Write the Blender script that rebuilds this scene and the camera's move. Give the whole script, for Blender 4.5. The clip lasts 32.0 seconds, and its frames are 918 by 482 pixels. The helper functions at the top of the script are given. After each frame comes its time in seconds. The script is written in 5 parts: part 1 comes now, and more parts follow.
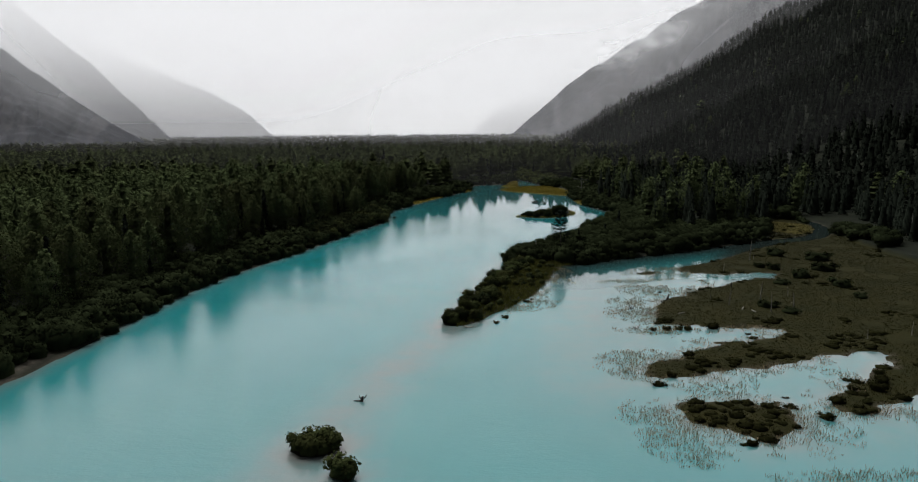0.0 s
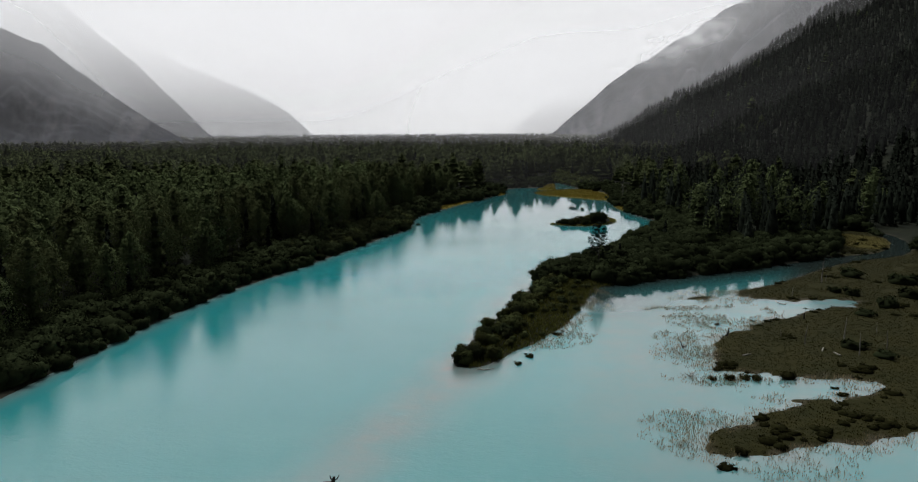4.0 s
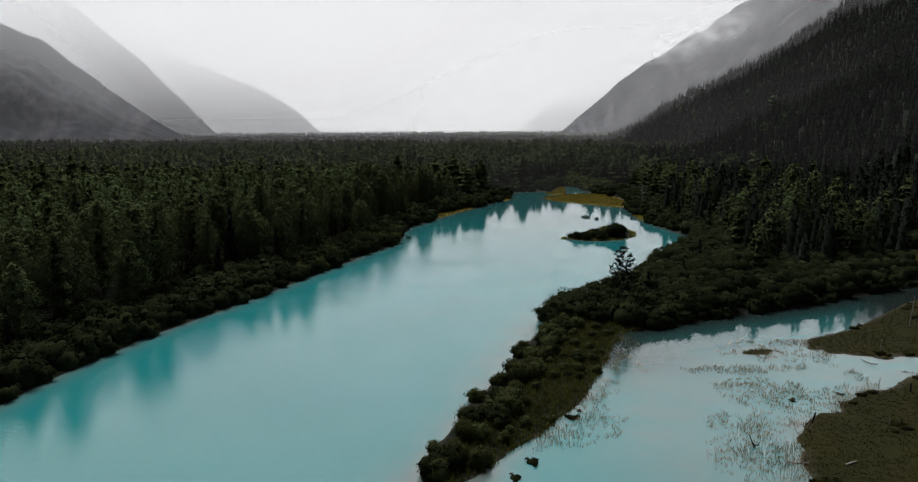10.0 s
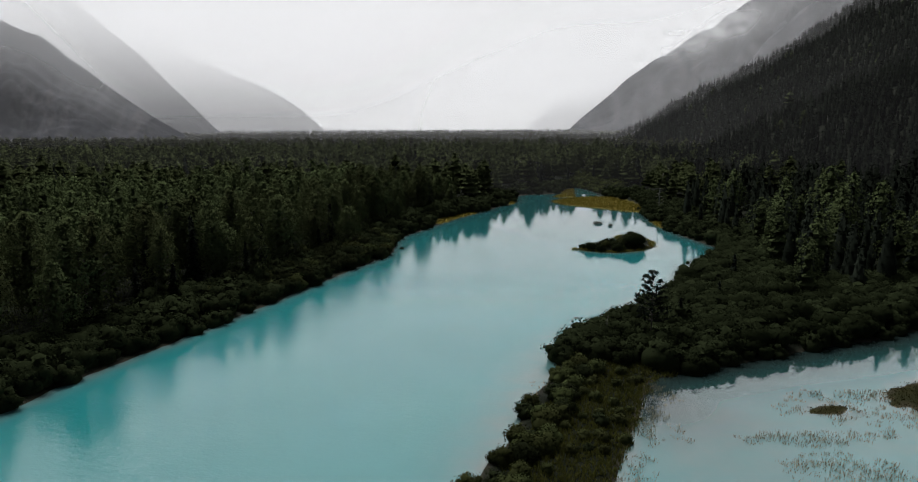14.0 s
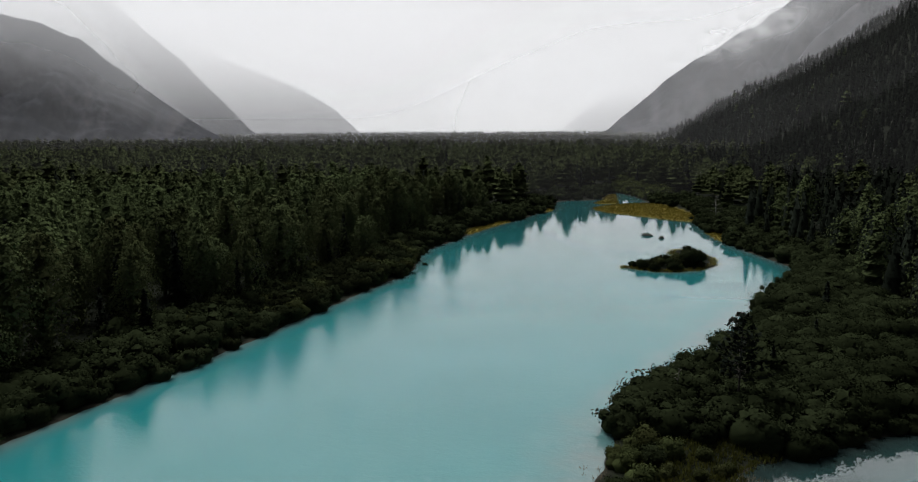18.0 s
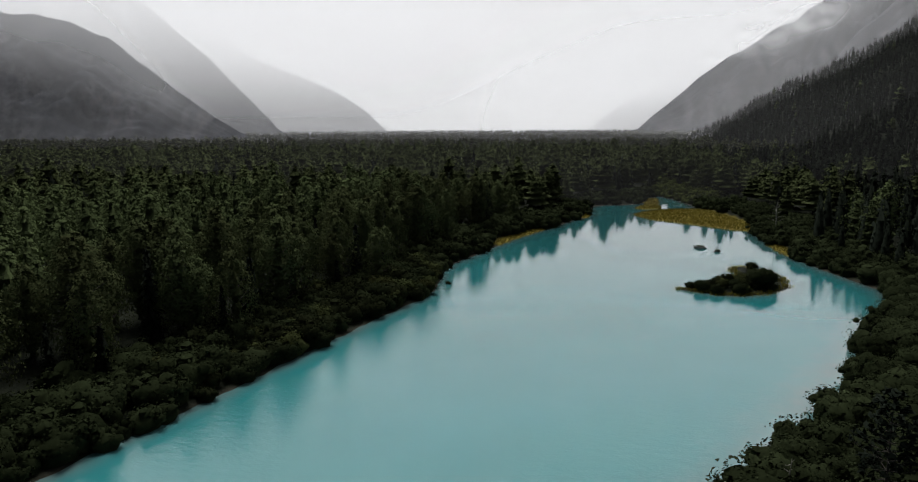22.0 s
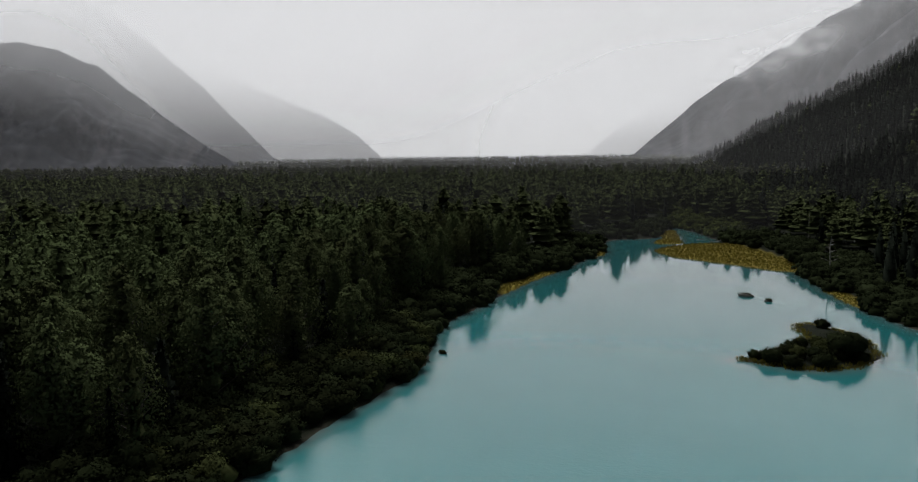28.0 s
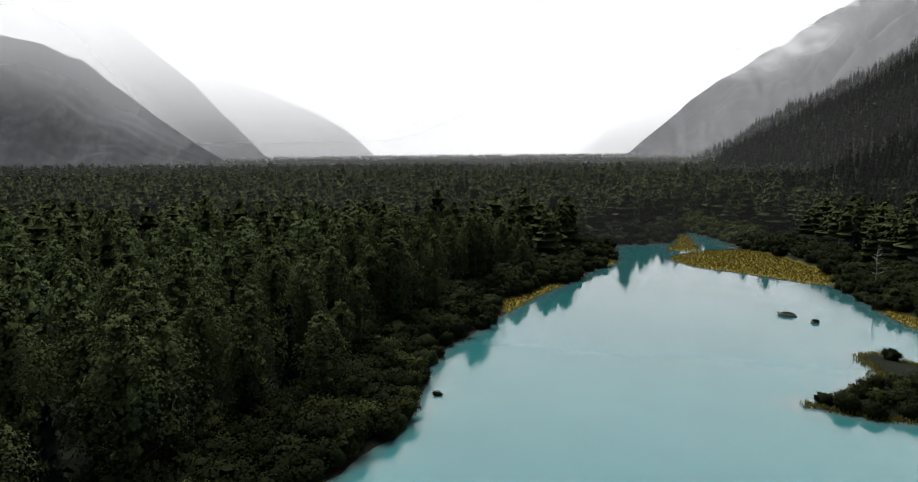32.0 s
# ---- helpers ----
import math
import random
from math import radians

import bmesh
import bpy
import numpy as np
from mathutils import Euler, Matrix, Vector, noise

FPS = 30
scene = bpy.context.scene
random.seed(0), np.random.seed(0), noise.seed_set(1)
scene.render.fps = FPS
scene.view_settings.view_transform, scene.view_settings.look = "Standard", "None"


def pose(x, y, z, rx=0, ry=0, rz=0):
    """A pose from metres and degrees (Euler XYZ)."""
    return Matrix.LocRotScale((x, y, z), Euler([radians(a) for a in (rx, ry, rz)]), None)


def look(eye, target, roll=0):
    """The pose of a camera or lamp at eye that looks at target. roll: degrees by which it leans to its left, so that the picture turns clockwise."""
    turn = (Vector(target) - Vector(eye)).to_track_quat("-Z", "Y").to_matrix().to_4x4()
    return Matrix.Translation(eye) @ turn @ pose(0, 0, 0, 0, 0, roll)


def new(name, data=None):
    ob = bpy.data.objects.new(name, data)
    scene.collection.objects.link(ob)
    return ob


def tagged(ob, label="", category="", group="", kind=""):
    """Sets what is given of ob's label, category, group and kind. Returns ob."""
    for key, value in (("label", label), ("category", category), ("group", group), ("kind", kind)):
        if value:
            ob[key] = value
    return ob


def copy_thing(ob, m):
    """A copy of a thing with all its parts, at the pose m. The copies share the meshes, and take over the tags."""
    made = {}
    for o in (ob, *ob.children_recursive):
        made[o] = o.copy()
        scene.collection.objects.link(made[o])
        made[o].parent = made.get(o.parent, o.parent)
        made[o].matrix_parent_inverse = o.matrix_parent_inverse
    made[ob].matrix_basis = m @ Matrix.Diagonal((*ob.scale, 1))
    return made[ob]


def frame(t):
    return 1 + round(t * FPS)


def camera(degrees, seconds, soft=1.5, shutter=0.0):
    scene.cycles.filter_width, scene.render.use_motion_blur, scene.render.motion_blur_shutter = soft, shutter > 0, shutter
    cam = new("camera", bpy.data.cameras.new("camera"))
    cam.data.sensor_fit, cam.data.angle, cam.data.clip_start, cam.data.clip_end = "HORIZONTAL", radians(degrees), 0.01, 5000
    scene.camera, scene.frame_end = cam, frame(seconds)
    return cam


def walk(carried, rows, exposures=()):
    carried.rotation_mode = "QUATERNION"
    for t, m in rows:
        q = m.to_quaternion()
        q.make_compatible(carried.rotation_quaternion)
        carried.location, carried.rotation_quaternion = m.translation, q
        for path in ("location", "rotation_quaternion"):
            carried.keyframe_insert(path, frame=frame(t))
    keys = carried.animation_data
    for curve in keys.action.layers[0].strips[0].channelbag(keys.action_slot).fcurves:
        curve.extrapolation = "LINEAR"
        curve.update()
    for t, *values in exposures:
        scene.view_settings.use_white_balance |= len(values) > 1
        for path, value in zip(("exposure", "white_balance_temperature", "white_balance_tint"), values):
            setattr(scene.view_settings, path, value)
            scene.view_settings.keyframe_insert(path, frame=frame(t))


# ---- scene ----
cam = camera(68.15, 32.0, soft=1.15)
# seconds, x, y, z, yaw, pitch, roll
PATH = (
    (0.0, 0.00, 0.00, 40.80, 0.000, -9.420, 0.322),
    (1.0, 1.29, 6.49, 40.64, 0.721, -9.365, 0.448),
    (2.0, 2.32, 12.91, 40.56, 1.473, -9.390, 0.403),
    (3.0, 3.30, 19.18, 40.64, 2.422, -9.411, 0.360),
    (4.0, 4.16, 25.12, 40.89, 3.334, -9.456, 0.240),
    (4.5, 4.71, 27.95, 41.03, 3.834, -9.459, 0.182),
    (6.5, 5.98, 40.81, 41.49, 4.786, -9.539, 0.047),
    (7.0, 6.10, 44.23, 41.53, 4.675, -9.557, 0.017),
    (8.0, 6.34, 51.12, 41.52, 4.478, -9.607, 0.004),
    (9.0, 6.37, 57.93, 41.47, 4.258, -9.654, 0.043),
    (10.0, 6.48, 64.37, 41.39, 4.103, -9.663, 0.133),
    (11.0, 6.82, 70.85, 41.24, 3.969, -9.644, 0.192),
    (12.0, 6.76, 77.45, 41.19, 3.802, -9.679, 0.209),
    (13.0, 6.64, 84.09, 41.22, 4.116, -9.729, 0.203),
    (14.0, 6.76, 90.95, 41.21, 4.589, -9.805, 0.114),
    (14.5, 6.86, 94.40, 41.17, 5.035, -9.844, 0.047),
    (16.5, 6.46, 108.71, 40.59, 6.384, -9.702, 0.236),
    (17.0, 6.15, 112.21, 40.50, 6.768, -9.664, 0.234),
    (18.0, 5.47, 119.10, 40.36, 7.516, -9.640, 0.178),
    (19.0, 4.71, 125.87, 40.30, 8.202, -9.689, 0.142),
    (20.0, 3.71, 132.43, 40.25, 8.857, -9.685, 0.134),
    (21.0, 2.66, 138.89, 40.24, 9.533, -9.708, 0.172),
    (22.0, 1.65, 145.06, 40.28, 9.831, -9.747, 0.232),
    (23.0, 0.70, 151.05, 40.37, 9.725, -9.820, 0.214),
    (24.0, -0.67, 157.29, 40.58, 9.550, -9.906, 0.196),
    (24.5, -1.23, 160.45, 40.65, 9.567, -9.940, 0.180),
    (25.0, -1.74, 163.61, 40.69, 9.460, -4.534, 0.204),
    (25.5, -2.20, 166.73, 40.67, 9.504, -2.980, 0.305),
    (26.0, -2.63, 169.86, 40.62, 9.472, -3.839, 0.439),
    (26.5, -3.08, 173.03, 40.56, 9.513, -5.473, 0.553),
    (28.5, -5.54, 185.63, 40.12, 9.411, -7.655, 0.622),
    (29.0, -6.18, 188.75, 40.06, 9.314, -7.679, 0.580),
    (30.0, -7.52, 195.05, 39.98, 9.192, -7.694, 0.526),
    (31.0, -8.73, 201.41, 39.89, 9.064, -7.743, 0.519),
    (32.0, -10.04, 207.73, 39.67, 8.910, -7.739, 0.443),
)
EXPOSURES = ((0.0, -0.18), (4.0, -0.18), (13.0, -0.2), (24.5, -0.2), (25.0, -0.42), (25.6, -0.62), (26.5, -0.48), (28.5, -0.40), (29.5, -0.18), (30.5, 0.04), (32.0, 0.2))
walk(cam, [(t, pose(x, y, z, 90 + pitch, roll, yaw)) for t, x, y, z, yaw, pitch, roll in PATH], EXPOSURES)

# ---- light: a closed overcast sky, bright over the valley ahead and heavier behind ----
world = bpy.data.worlds.new("overcast_sky")
scene.world = world
world.use_nodes = True
wn, wl = world.node_tree.nodes, world.node_tree.links
wn.clear()
w_out = wn.new("ShaderNodeOutputWorld")
w_bg = wn.new("ShaderNodeBackground")
w_sky = wn.new("ShaderNodeTexSky")
w_sky.sky_type = "NISHITA"
w_sky.sun_disc = False
w_sky.sun_elevation, w_sky.sun_rotation = radians(60), radians(-27)
w_scale = wn.new("ShaderNodeVectorMath")
w_scale.operation = "SCALE"
w_scale.inputs["Scale"].default_value = 0.08
wl.new(w_sky.outputs[0], w_scale.inputs[0])
w_geo = wn.new("ShaderNodeTexCoord")
w_sep = wn.new("ShaderNodeSeparateXYZ")
wl.new(w_geo.outputs["Generated"], w_sep.inputs[0])
w_ramp = wn.new("ShaderNodeValToRGB")
w_ramp.color_ramp.elements[0].position, w_ramp.color_ramp.elements[0].color = 0.0, (0.90, 0.905, 0.91, 1)
w_ramp.color_ramp.elements[1].position, w_ramp.color_ramp.elements[1].color = 0.9, (0.66, 0.67, 0.69, 1)
for p, c in ((0.26, 1.12), (0.5, 0.84)):
    w_ramp.color_ramp.elements.new(p).color = (c, c, c * 1.01, 1)
wl.new(w_sep.outputs["Z"], w_ramp.inputs[0])
w_noise = wn.new("ShaderNodeTexNoise")
w_noise.inputs["Scale"].default_value, w_noise.inputs["Detail"].default_value = 2.2, 5
wl.new(w_geo.outputs["Generated"], w_noise.inputs["Vector"])
w_nr = wn.new("ShaderNodeMapRange")
for k, v in (("From Min", 0.3), ("From Max", 0.7), ("To Min", 0.93), ("To Max", 1.05)):
    w_nr.inputs[k].default_value = v
wl.new(w_noise.outputs["Fac"], w_nr.inputs["Value"])
w_mul = wn.new("ShaderNodeVectorMath")
w_mul.operation = "SCALE"
wl.new(w_ramp.outputs[0], w_mul.inputs[0])
w_south = wn.new("ShaderNodeMapRange")
w_south.interpolation_type = "SMOOTHSTEP"
for k, v in (("From Min", -0.2), ("From Max", 0.85), ("To Min", 0.07), ("To Max", 1.0)):
    w_south.inputs[k].default_value = v
wl.new(w_sep.outputs["Y"], w_south.inputs["Value"])
w_both = wn.new("ShaderNodeMath")
w_both.operation = "MULTIPLY"
wl.new(w_nr.outputs[0], w_both.inputs[0])
wl.new(w_south.outputs[0], w_both.inputs[1])
# the cloud is thinner and brighter round the hidden sun
w_dot = wn.new("ShaderNodeVectorMath")
w_dot.operation = "DOT_PRODUCT"
w_dot.inputs[1].default_value = Vector((-303, 596, 1158)).normalized()
wl.new(w_geo.outputs["Generated"], w_dot.inputs[0])
w_glow = wn.new("ShaderNodeMapRange")
w_glow.interpolation_type = "SMOOTHSTEP"
for k, v in (("From Min", 0.80), ("From Max", 1.0), ("To Min", 1.0), ("To Max", 1.7)):
    w_glow.inputs[k].default_value = v
wl.new(w_dot.outputs["Value"], w_glow.inputs["Value"])
w_all = wn.new("ShaderNodeMath")
w_all.operation = "MULTIPLY"
wl.new(w_both.outputs[0], w_all.inputs[0])
wl.new(w_glow.outputs[0], w_all.inputs[1])
wl.new(w_all.outputs[0], w_mul.inputs["Scale"])
w_mix = wn.new("ShaderNodeMix")
w_mix.data_type = "RGBA"
w_mix.inputs[0].default_value = 0.92
wl.new(w_scale.outputs[0], w_mix.inputs[6])
wl.new(w_mul.outputs[0], w_mix.inputs[7])
wl.new(w_mix.outputs[2], w_bg.inputs["Color"])
w_bg.inputs["Strength"].default_value = 1.0
wl.new(w_bg.outputs[0], w_out.inputs["Surface"])

sun = new("sun", bpy.data.lights.new("sun", "SUN"))
sun.data.energy, sun.data.angle, sun.data.color = 2.4, radians(30), (1.0, 0.98, 0.95)
sun.matrix_world = look((-303, 596, 1158), (0, 0, 0))


# ---- materials ----
def nodes_of(name):
    m = bpy.data.materials.new(name)
    m.use_nodes = True
    n, l = m.node_tree.nodes, m.node_tree.links
    n.clear()
    return m, n, l, n.new("ShaderNodeOutputMaterial")


def noise_node(n, l, scale, detail=4.0, rough=0.6, vec=None):
    t = n.new("ShaderNodeTexNoise")
    t.inputs["Scale"].default_value, t.inputs["Detail"].default_value, t.inputs["Roughness"].default_value = scale, detail, rough
    if vec is None:
        vec = n.new("ShaderNodeNewGeometry").outputs["Position"]
    l.new(vec, t.inputs["Vector"])
    return t.outputs["Fac"]


def ramp_node(n, l, fac, stops):
    r = n.new("ShaderNodeValToRGB")
    e = r.color_ramp.elements
    e[0].position, e[0].color = stops[0][0], (*stops[0][1], 1)
    e[1].position, e[1].color = stops[-1][0], (*stops[-1][1], 1)
    for p, c in stops[1:-1]:
        e.new(p).color = (*c, 1)
    l.new(fac, r.inputs[0])
    return r.outputs[0]


def mix_node(n, l, fac, a, b):
    m = n.new("ShaderNodeMix")
    m.data_type = "RGBA"
    for sock, v in ((m.inputs[0], fac), (m.inputs[6], a), (m.inputs[7], b)):
        if isinstance(v, (int, float)):
            sock.default_value = v
        elif isinstance(v, tuple):
            sock.default_value = (*v, 1)
        else:
            l.new(v, sock)
    return m.outputs[2]


def math_node(n, l, op, a, b=None):
    m = n.new("ShaderNodeMath")
    m.operation = op
    for sock, v in zip(m.inputs, (a, b)):
        if v is None:
            continue
        if isinstance(v, (int, float)):
            sock.default_value = v
        else:
            l.new(v, sock)
    return m.outputs[0]


def range_node(n, l, v, a, b, c, d):
    m = n.new("ShaderNodeMapRange")
    for k, x in zip(("From Min", "From Max", "To Min", "To Max"), (a, b, c, d)):
        m.inputs[k].default_value = x
    l.new(v, m.inputs["Value"])
    return m.outputs[0]


def leaf_material(name, dark, mid, light, translucent=0.12, stand=0.035, grain=2.6):
    """Foliage: leaf-sized grain, each sprig a little different, each tree and each stand a little more."""
    m, n, l, out = nodes_of(name)
    geo = n.new("ShaderNodeNewGeometry")
    fine = noise_node(n, l, grain, 3.0, 0.7)
    mixed = math_node(n, l, "ADD", math_node(n, l, "MULTIPLY", geo.outputs["Random Per Island"], 0.4), math_node(n, l, "MULTIPLY", range_node(n, l, fine, 0.3, 0.7, 0, 1), 0.6))
    col = ramp_node(n, l, mixed, ((0.1, dark), (0.55, mid), (0.95, light)))
    big = noise_node(n, l, stand, 3.0)
    col = mix_node(n, l, range_node(n, l, big, 0.35, 0.7, 0.0, 0.5), col, tuple(0.85 * c for c in dark))
    tint = n.new("ShaderNodeAttribute")
    tint.attribute_name = "tint"
    rnd = n.new("ShaderNodeObjectInfo").outputs["Random"]
    value = math_node(n, l, "ADD", range_node(n, l, rnd, 0, 1, 0.75, 1.25), tint.outputs["Fac"])
    hsv = n.new("ShaderNodeHueSaturation")
    l.new(col, hsv.inputs["Color"])
    l.new(range_node(n, l, rnd, 0, 1, 0.485, 0.515), hsv.inputs["Hue"])
    l.new(value, hsv.inputs["Value"])
    b = n.new("ShaderNodeBsdfPrincipled")
    l.new(hsv.outputs[0], b.inputs["Base Color"])
    b.inputs["Roughness"].default_value = 0.7
    b.inputs["Specular IOR Level"].default_value = 0.0
    bp = n.new("ShaderNodeBump")
    bp.inputs["Strength"].default_value, bp.inputs["Distance"].default_value = 0.15, 0.12
    l.new(fine, bp.inputs["Height"])
    l.new(bp.outputs[0], b.inputs["Normal"])
    tr = n.new("ShaderNodeBsdfTranslucent")
    l.new(hsv.outputs[0], tr.inputs["Color"])
    mx = n.new("ShaderNodeMixShader")
    mx.inputs[0].default_value = translucent
    l.new(b.outputs[0], mx.inputs[1])
    l.new(tr.outputs[0], mx.inputs[2])
    l.new(mx.outputs[0], out.inputs["Surface"])
    return m


def rough_material(name, stops, scale, rough=0.85, bump=0.4, bump_scale=None, spec=0.3):
    m, n, l, out = nodes_of(name)
    a = noise_node(n, l, scale, 6.0)
    col = ramp_node(n, l, a, stops)
    b = n.new("ShaderNodeBsdfPrincipled")
    l.new(col, b.inputs["Base Color"])
    b.inputs["Roughness"].default_value = rough
    b.inputs["Specular IOR Level"].default_value = spec
    bp = n.new("ShaderNodeBump")
    bp.inputs["Strength"].default_value = bump
    l.new(noise_node(n, l, bump_scale or scale * 3, 5.0), bp.inputs["Height"])
    l.new(bp.outputs[0], b.inputs["Normal"])
    l.new(b.outputs[0], out.inputs["Surface"])
    return m


M_COTTON = leaf_material("cottonwood_leaves", (0.058, 0.072, 0.032), (0.079, 0.097, 0.043), (0.101, 0.122, 0.056), 0.1, 0.035, 1.2)
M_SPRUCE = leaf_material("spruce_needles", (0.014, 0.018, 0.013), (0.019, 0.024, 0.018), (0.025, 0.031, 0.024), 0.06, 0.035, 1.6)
M_ALDER = leaf_material("alder_leaves", (0.018, 0.023, 0.011), (0.024, 0.030, 0.014), (0.030, 0.037, 0.018), 0.06, 0.08, 1.3)
M_WILLOW = leaf_material("willow_leaves", (0.040, 0.048, 0.018), (0.056, 0.066, 0.026), (0.074, 0.085, 0.035), 0.1, 0.08, 1.3)
M_SEDGE = leaf_material("sedge_blades", (0.024, 0.024, 0.006), (0.034, 0.033, 0.009), (0.046, 0.043, 0.012), 0.2, 0.12, 0.35)
M_GOLD = leaf_material("golden_sedge_blades", (0.165, 0.145, 0.026), (0.215, 0.190, 0.036), (0.280, 0.245, 0.060), 0.3, 0.15, 0.6)
M_REED = leaf_material("dry_reed_stalks", (0.30, 0.25, 0.14), (0.41, 0.345, 0.20), (0.50, 0.43, 0.27), 0.5, 0.2)
M_BARK = rough_material("grey_bark", ((0.3, (0.045, 0.038, 0.032)), (0.7, (0.11, 0.10, 0.088))), 3.0, 0.9, 0.6)
M_DEAD = rough_material("bleached_dead_wood", ((0.3, (0.25, 0.23, 0.20)), (0.7, (0.50, 0.48, 0.44))), 2.5, 0.8, 0.5)
M_DARKWOOD = rough_material("wet_dark_wood", ((0.3, (0.020, 0.016, 0.013)), (0.7, (0.05, 0.042, 0.034))), 2.5, 0.55, 0.5)
M_ROCK = rough_material("wet_dark_rock", ((0.3, (0.035, 0.033, 0.030)), (0.7, (0.10, 0.095, 0.085))), 1.2, 0.7, 0.7)


def mountain_material():
    """Wooded rock: forest dark below, with paler slides and gullies running down the slope."""
    m, n, l, out = nodes_of("forested_mountain")
    pos = n.new("ShaderNodeNewGeometry").outputs["Position"]
    mp = n.new("ShaderNodeMapping")
    mp.inputs["Rotation"].default_value[1] = radians(24)
    mp.inputs["Scale"].default_value = (1.0, 0.35, 0.3)
    l.new(pos, mp.inputs["Vector"])
    streak = noise_node(n, l, 0.016, 5.0, 0.62, mp.outputs[0])
    patch = noise_node(n, l, 0.0045, 3.0, 0.55)
    grain = noise_node(n, l, 0.07, 3.0, 0.7)
    mixed = math_node(n, l, "ADD", math_node(n, l, "MULTIPLY", streak, 0.5), math_node(n, l, "ADD", math_node(n, l, "MULTIPLY", patch, 0.3), math_node(n, l, "MULTIPLY", grain, 0.2)))
    # all four colours carry the bluish purple of haze over distance
    col = ramp_node(n, l, mixed, ((0.41, (0.020, 0.026, 0.040)), (0.48, (0.040, 0.046, 0.062)), (0.53, (0.074, 0.077, 0.096)), (0.60, (0.15, 0.148, 0.165))))
    b = n.new("ShaderNodeBsdfPrincipled")
    l.new(col, b.inputs["Base Color"])
    b.inputs["Roughness"].default_value = 0.95
    b.inputs["Specular IOR Level"].default_value = 0.1
    l.new(b.outputs[0], out.inputs["Surface"])
    return m


M_MTN = mountain_material()


def water_material():
    m, n, l, out = nodes_of("glacial_water")
    at = n.new("ShaderNodeAttribute")
    at.attribute_name = "shoal"
    silt = ramp_node(n, l, noise_node(n, l, 0.02, 4.0), ((0.3, (0.014, 0.250, 0.268)), (0.7, (0.024, 0.290, 0.308))))
    near = range_node(n, l, noise_node(n, l, 0.12, 4.0), 0.3, 0.7, 0.7, 1.2)
    fac = math_node(n, l, "MULTIPLY", at.outputs["Fac"], near)
    fac = math_node(n, l, "MINIMUM", fac, 1.0)
    col = mix_node(n, l, fac, silt, (0.215, 0.215, 0.20))
    shaded_creek = n.new("ShaderNodeAttribute")
    shaded_creek.attribute_name = "shaded_creek"
    # dark creek water, and tree reflections painted in along the north bank
    col = mix_node(n, l, shaded_creek.outputs["Fac"], col, (0.022, 0.034, 0.032))
    b = n.new("ShaderNodeBsdfPrincipled")
    l.new(col, b.inputs["Base Color"])
    b.inputs["Roughness"].default_value = 0.05
    b.inputs["IOR"].default_value = 2.05
    pos = n.new("ShaderNodeNewGeometry").outputs["Position"]
    mp = n.new("ShaderNodeMapping")
    mp.inputs["Rotation"].default_value[2] = radians(25)
    mp.inputs["Scale"].default_value = (0.55, 1.0, 1.0)
    l.new(pos, mp.inputs["Vector"])
    fine = math_node(n, l, "ADD", noise_node(n, l, 3.6, 3.0, 0.6, mp.outputs[0]), math_node(n, l, "MULTIPLY", noise_node(n, l, 1.0, 2.0, 0.5, mp.outputs[0]), 1.3))
    wide = noise_node(n, l, 0.035, 2.0, 0.5)
    gust = range_node(n, l, wide, 0.38, 0.62, 0.45, 1.0)
    bp = n.new("ShaderNodeBump")
    bp.inputs["Distance"].default_value = 0.05
    calm = n.new("ShaderNodeAttribute")
    calm.attribute_name = "calm"
    still = range_node(n, l, calm.outputs["Fac"], 0.0, 1.0, 0.6, 0.025)
    l.new(math_node(n, l, "MULTIPLY", gust, still), bp.inputs["Strength"])
    l.new(fine, bp.inputs["Height"])
    l.new(bp.outputs[0], b.inputs["Normal"])
    l.new(b.outputs[0], out.inputs["Surface"])
    return m


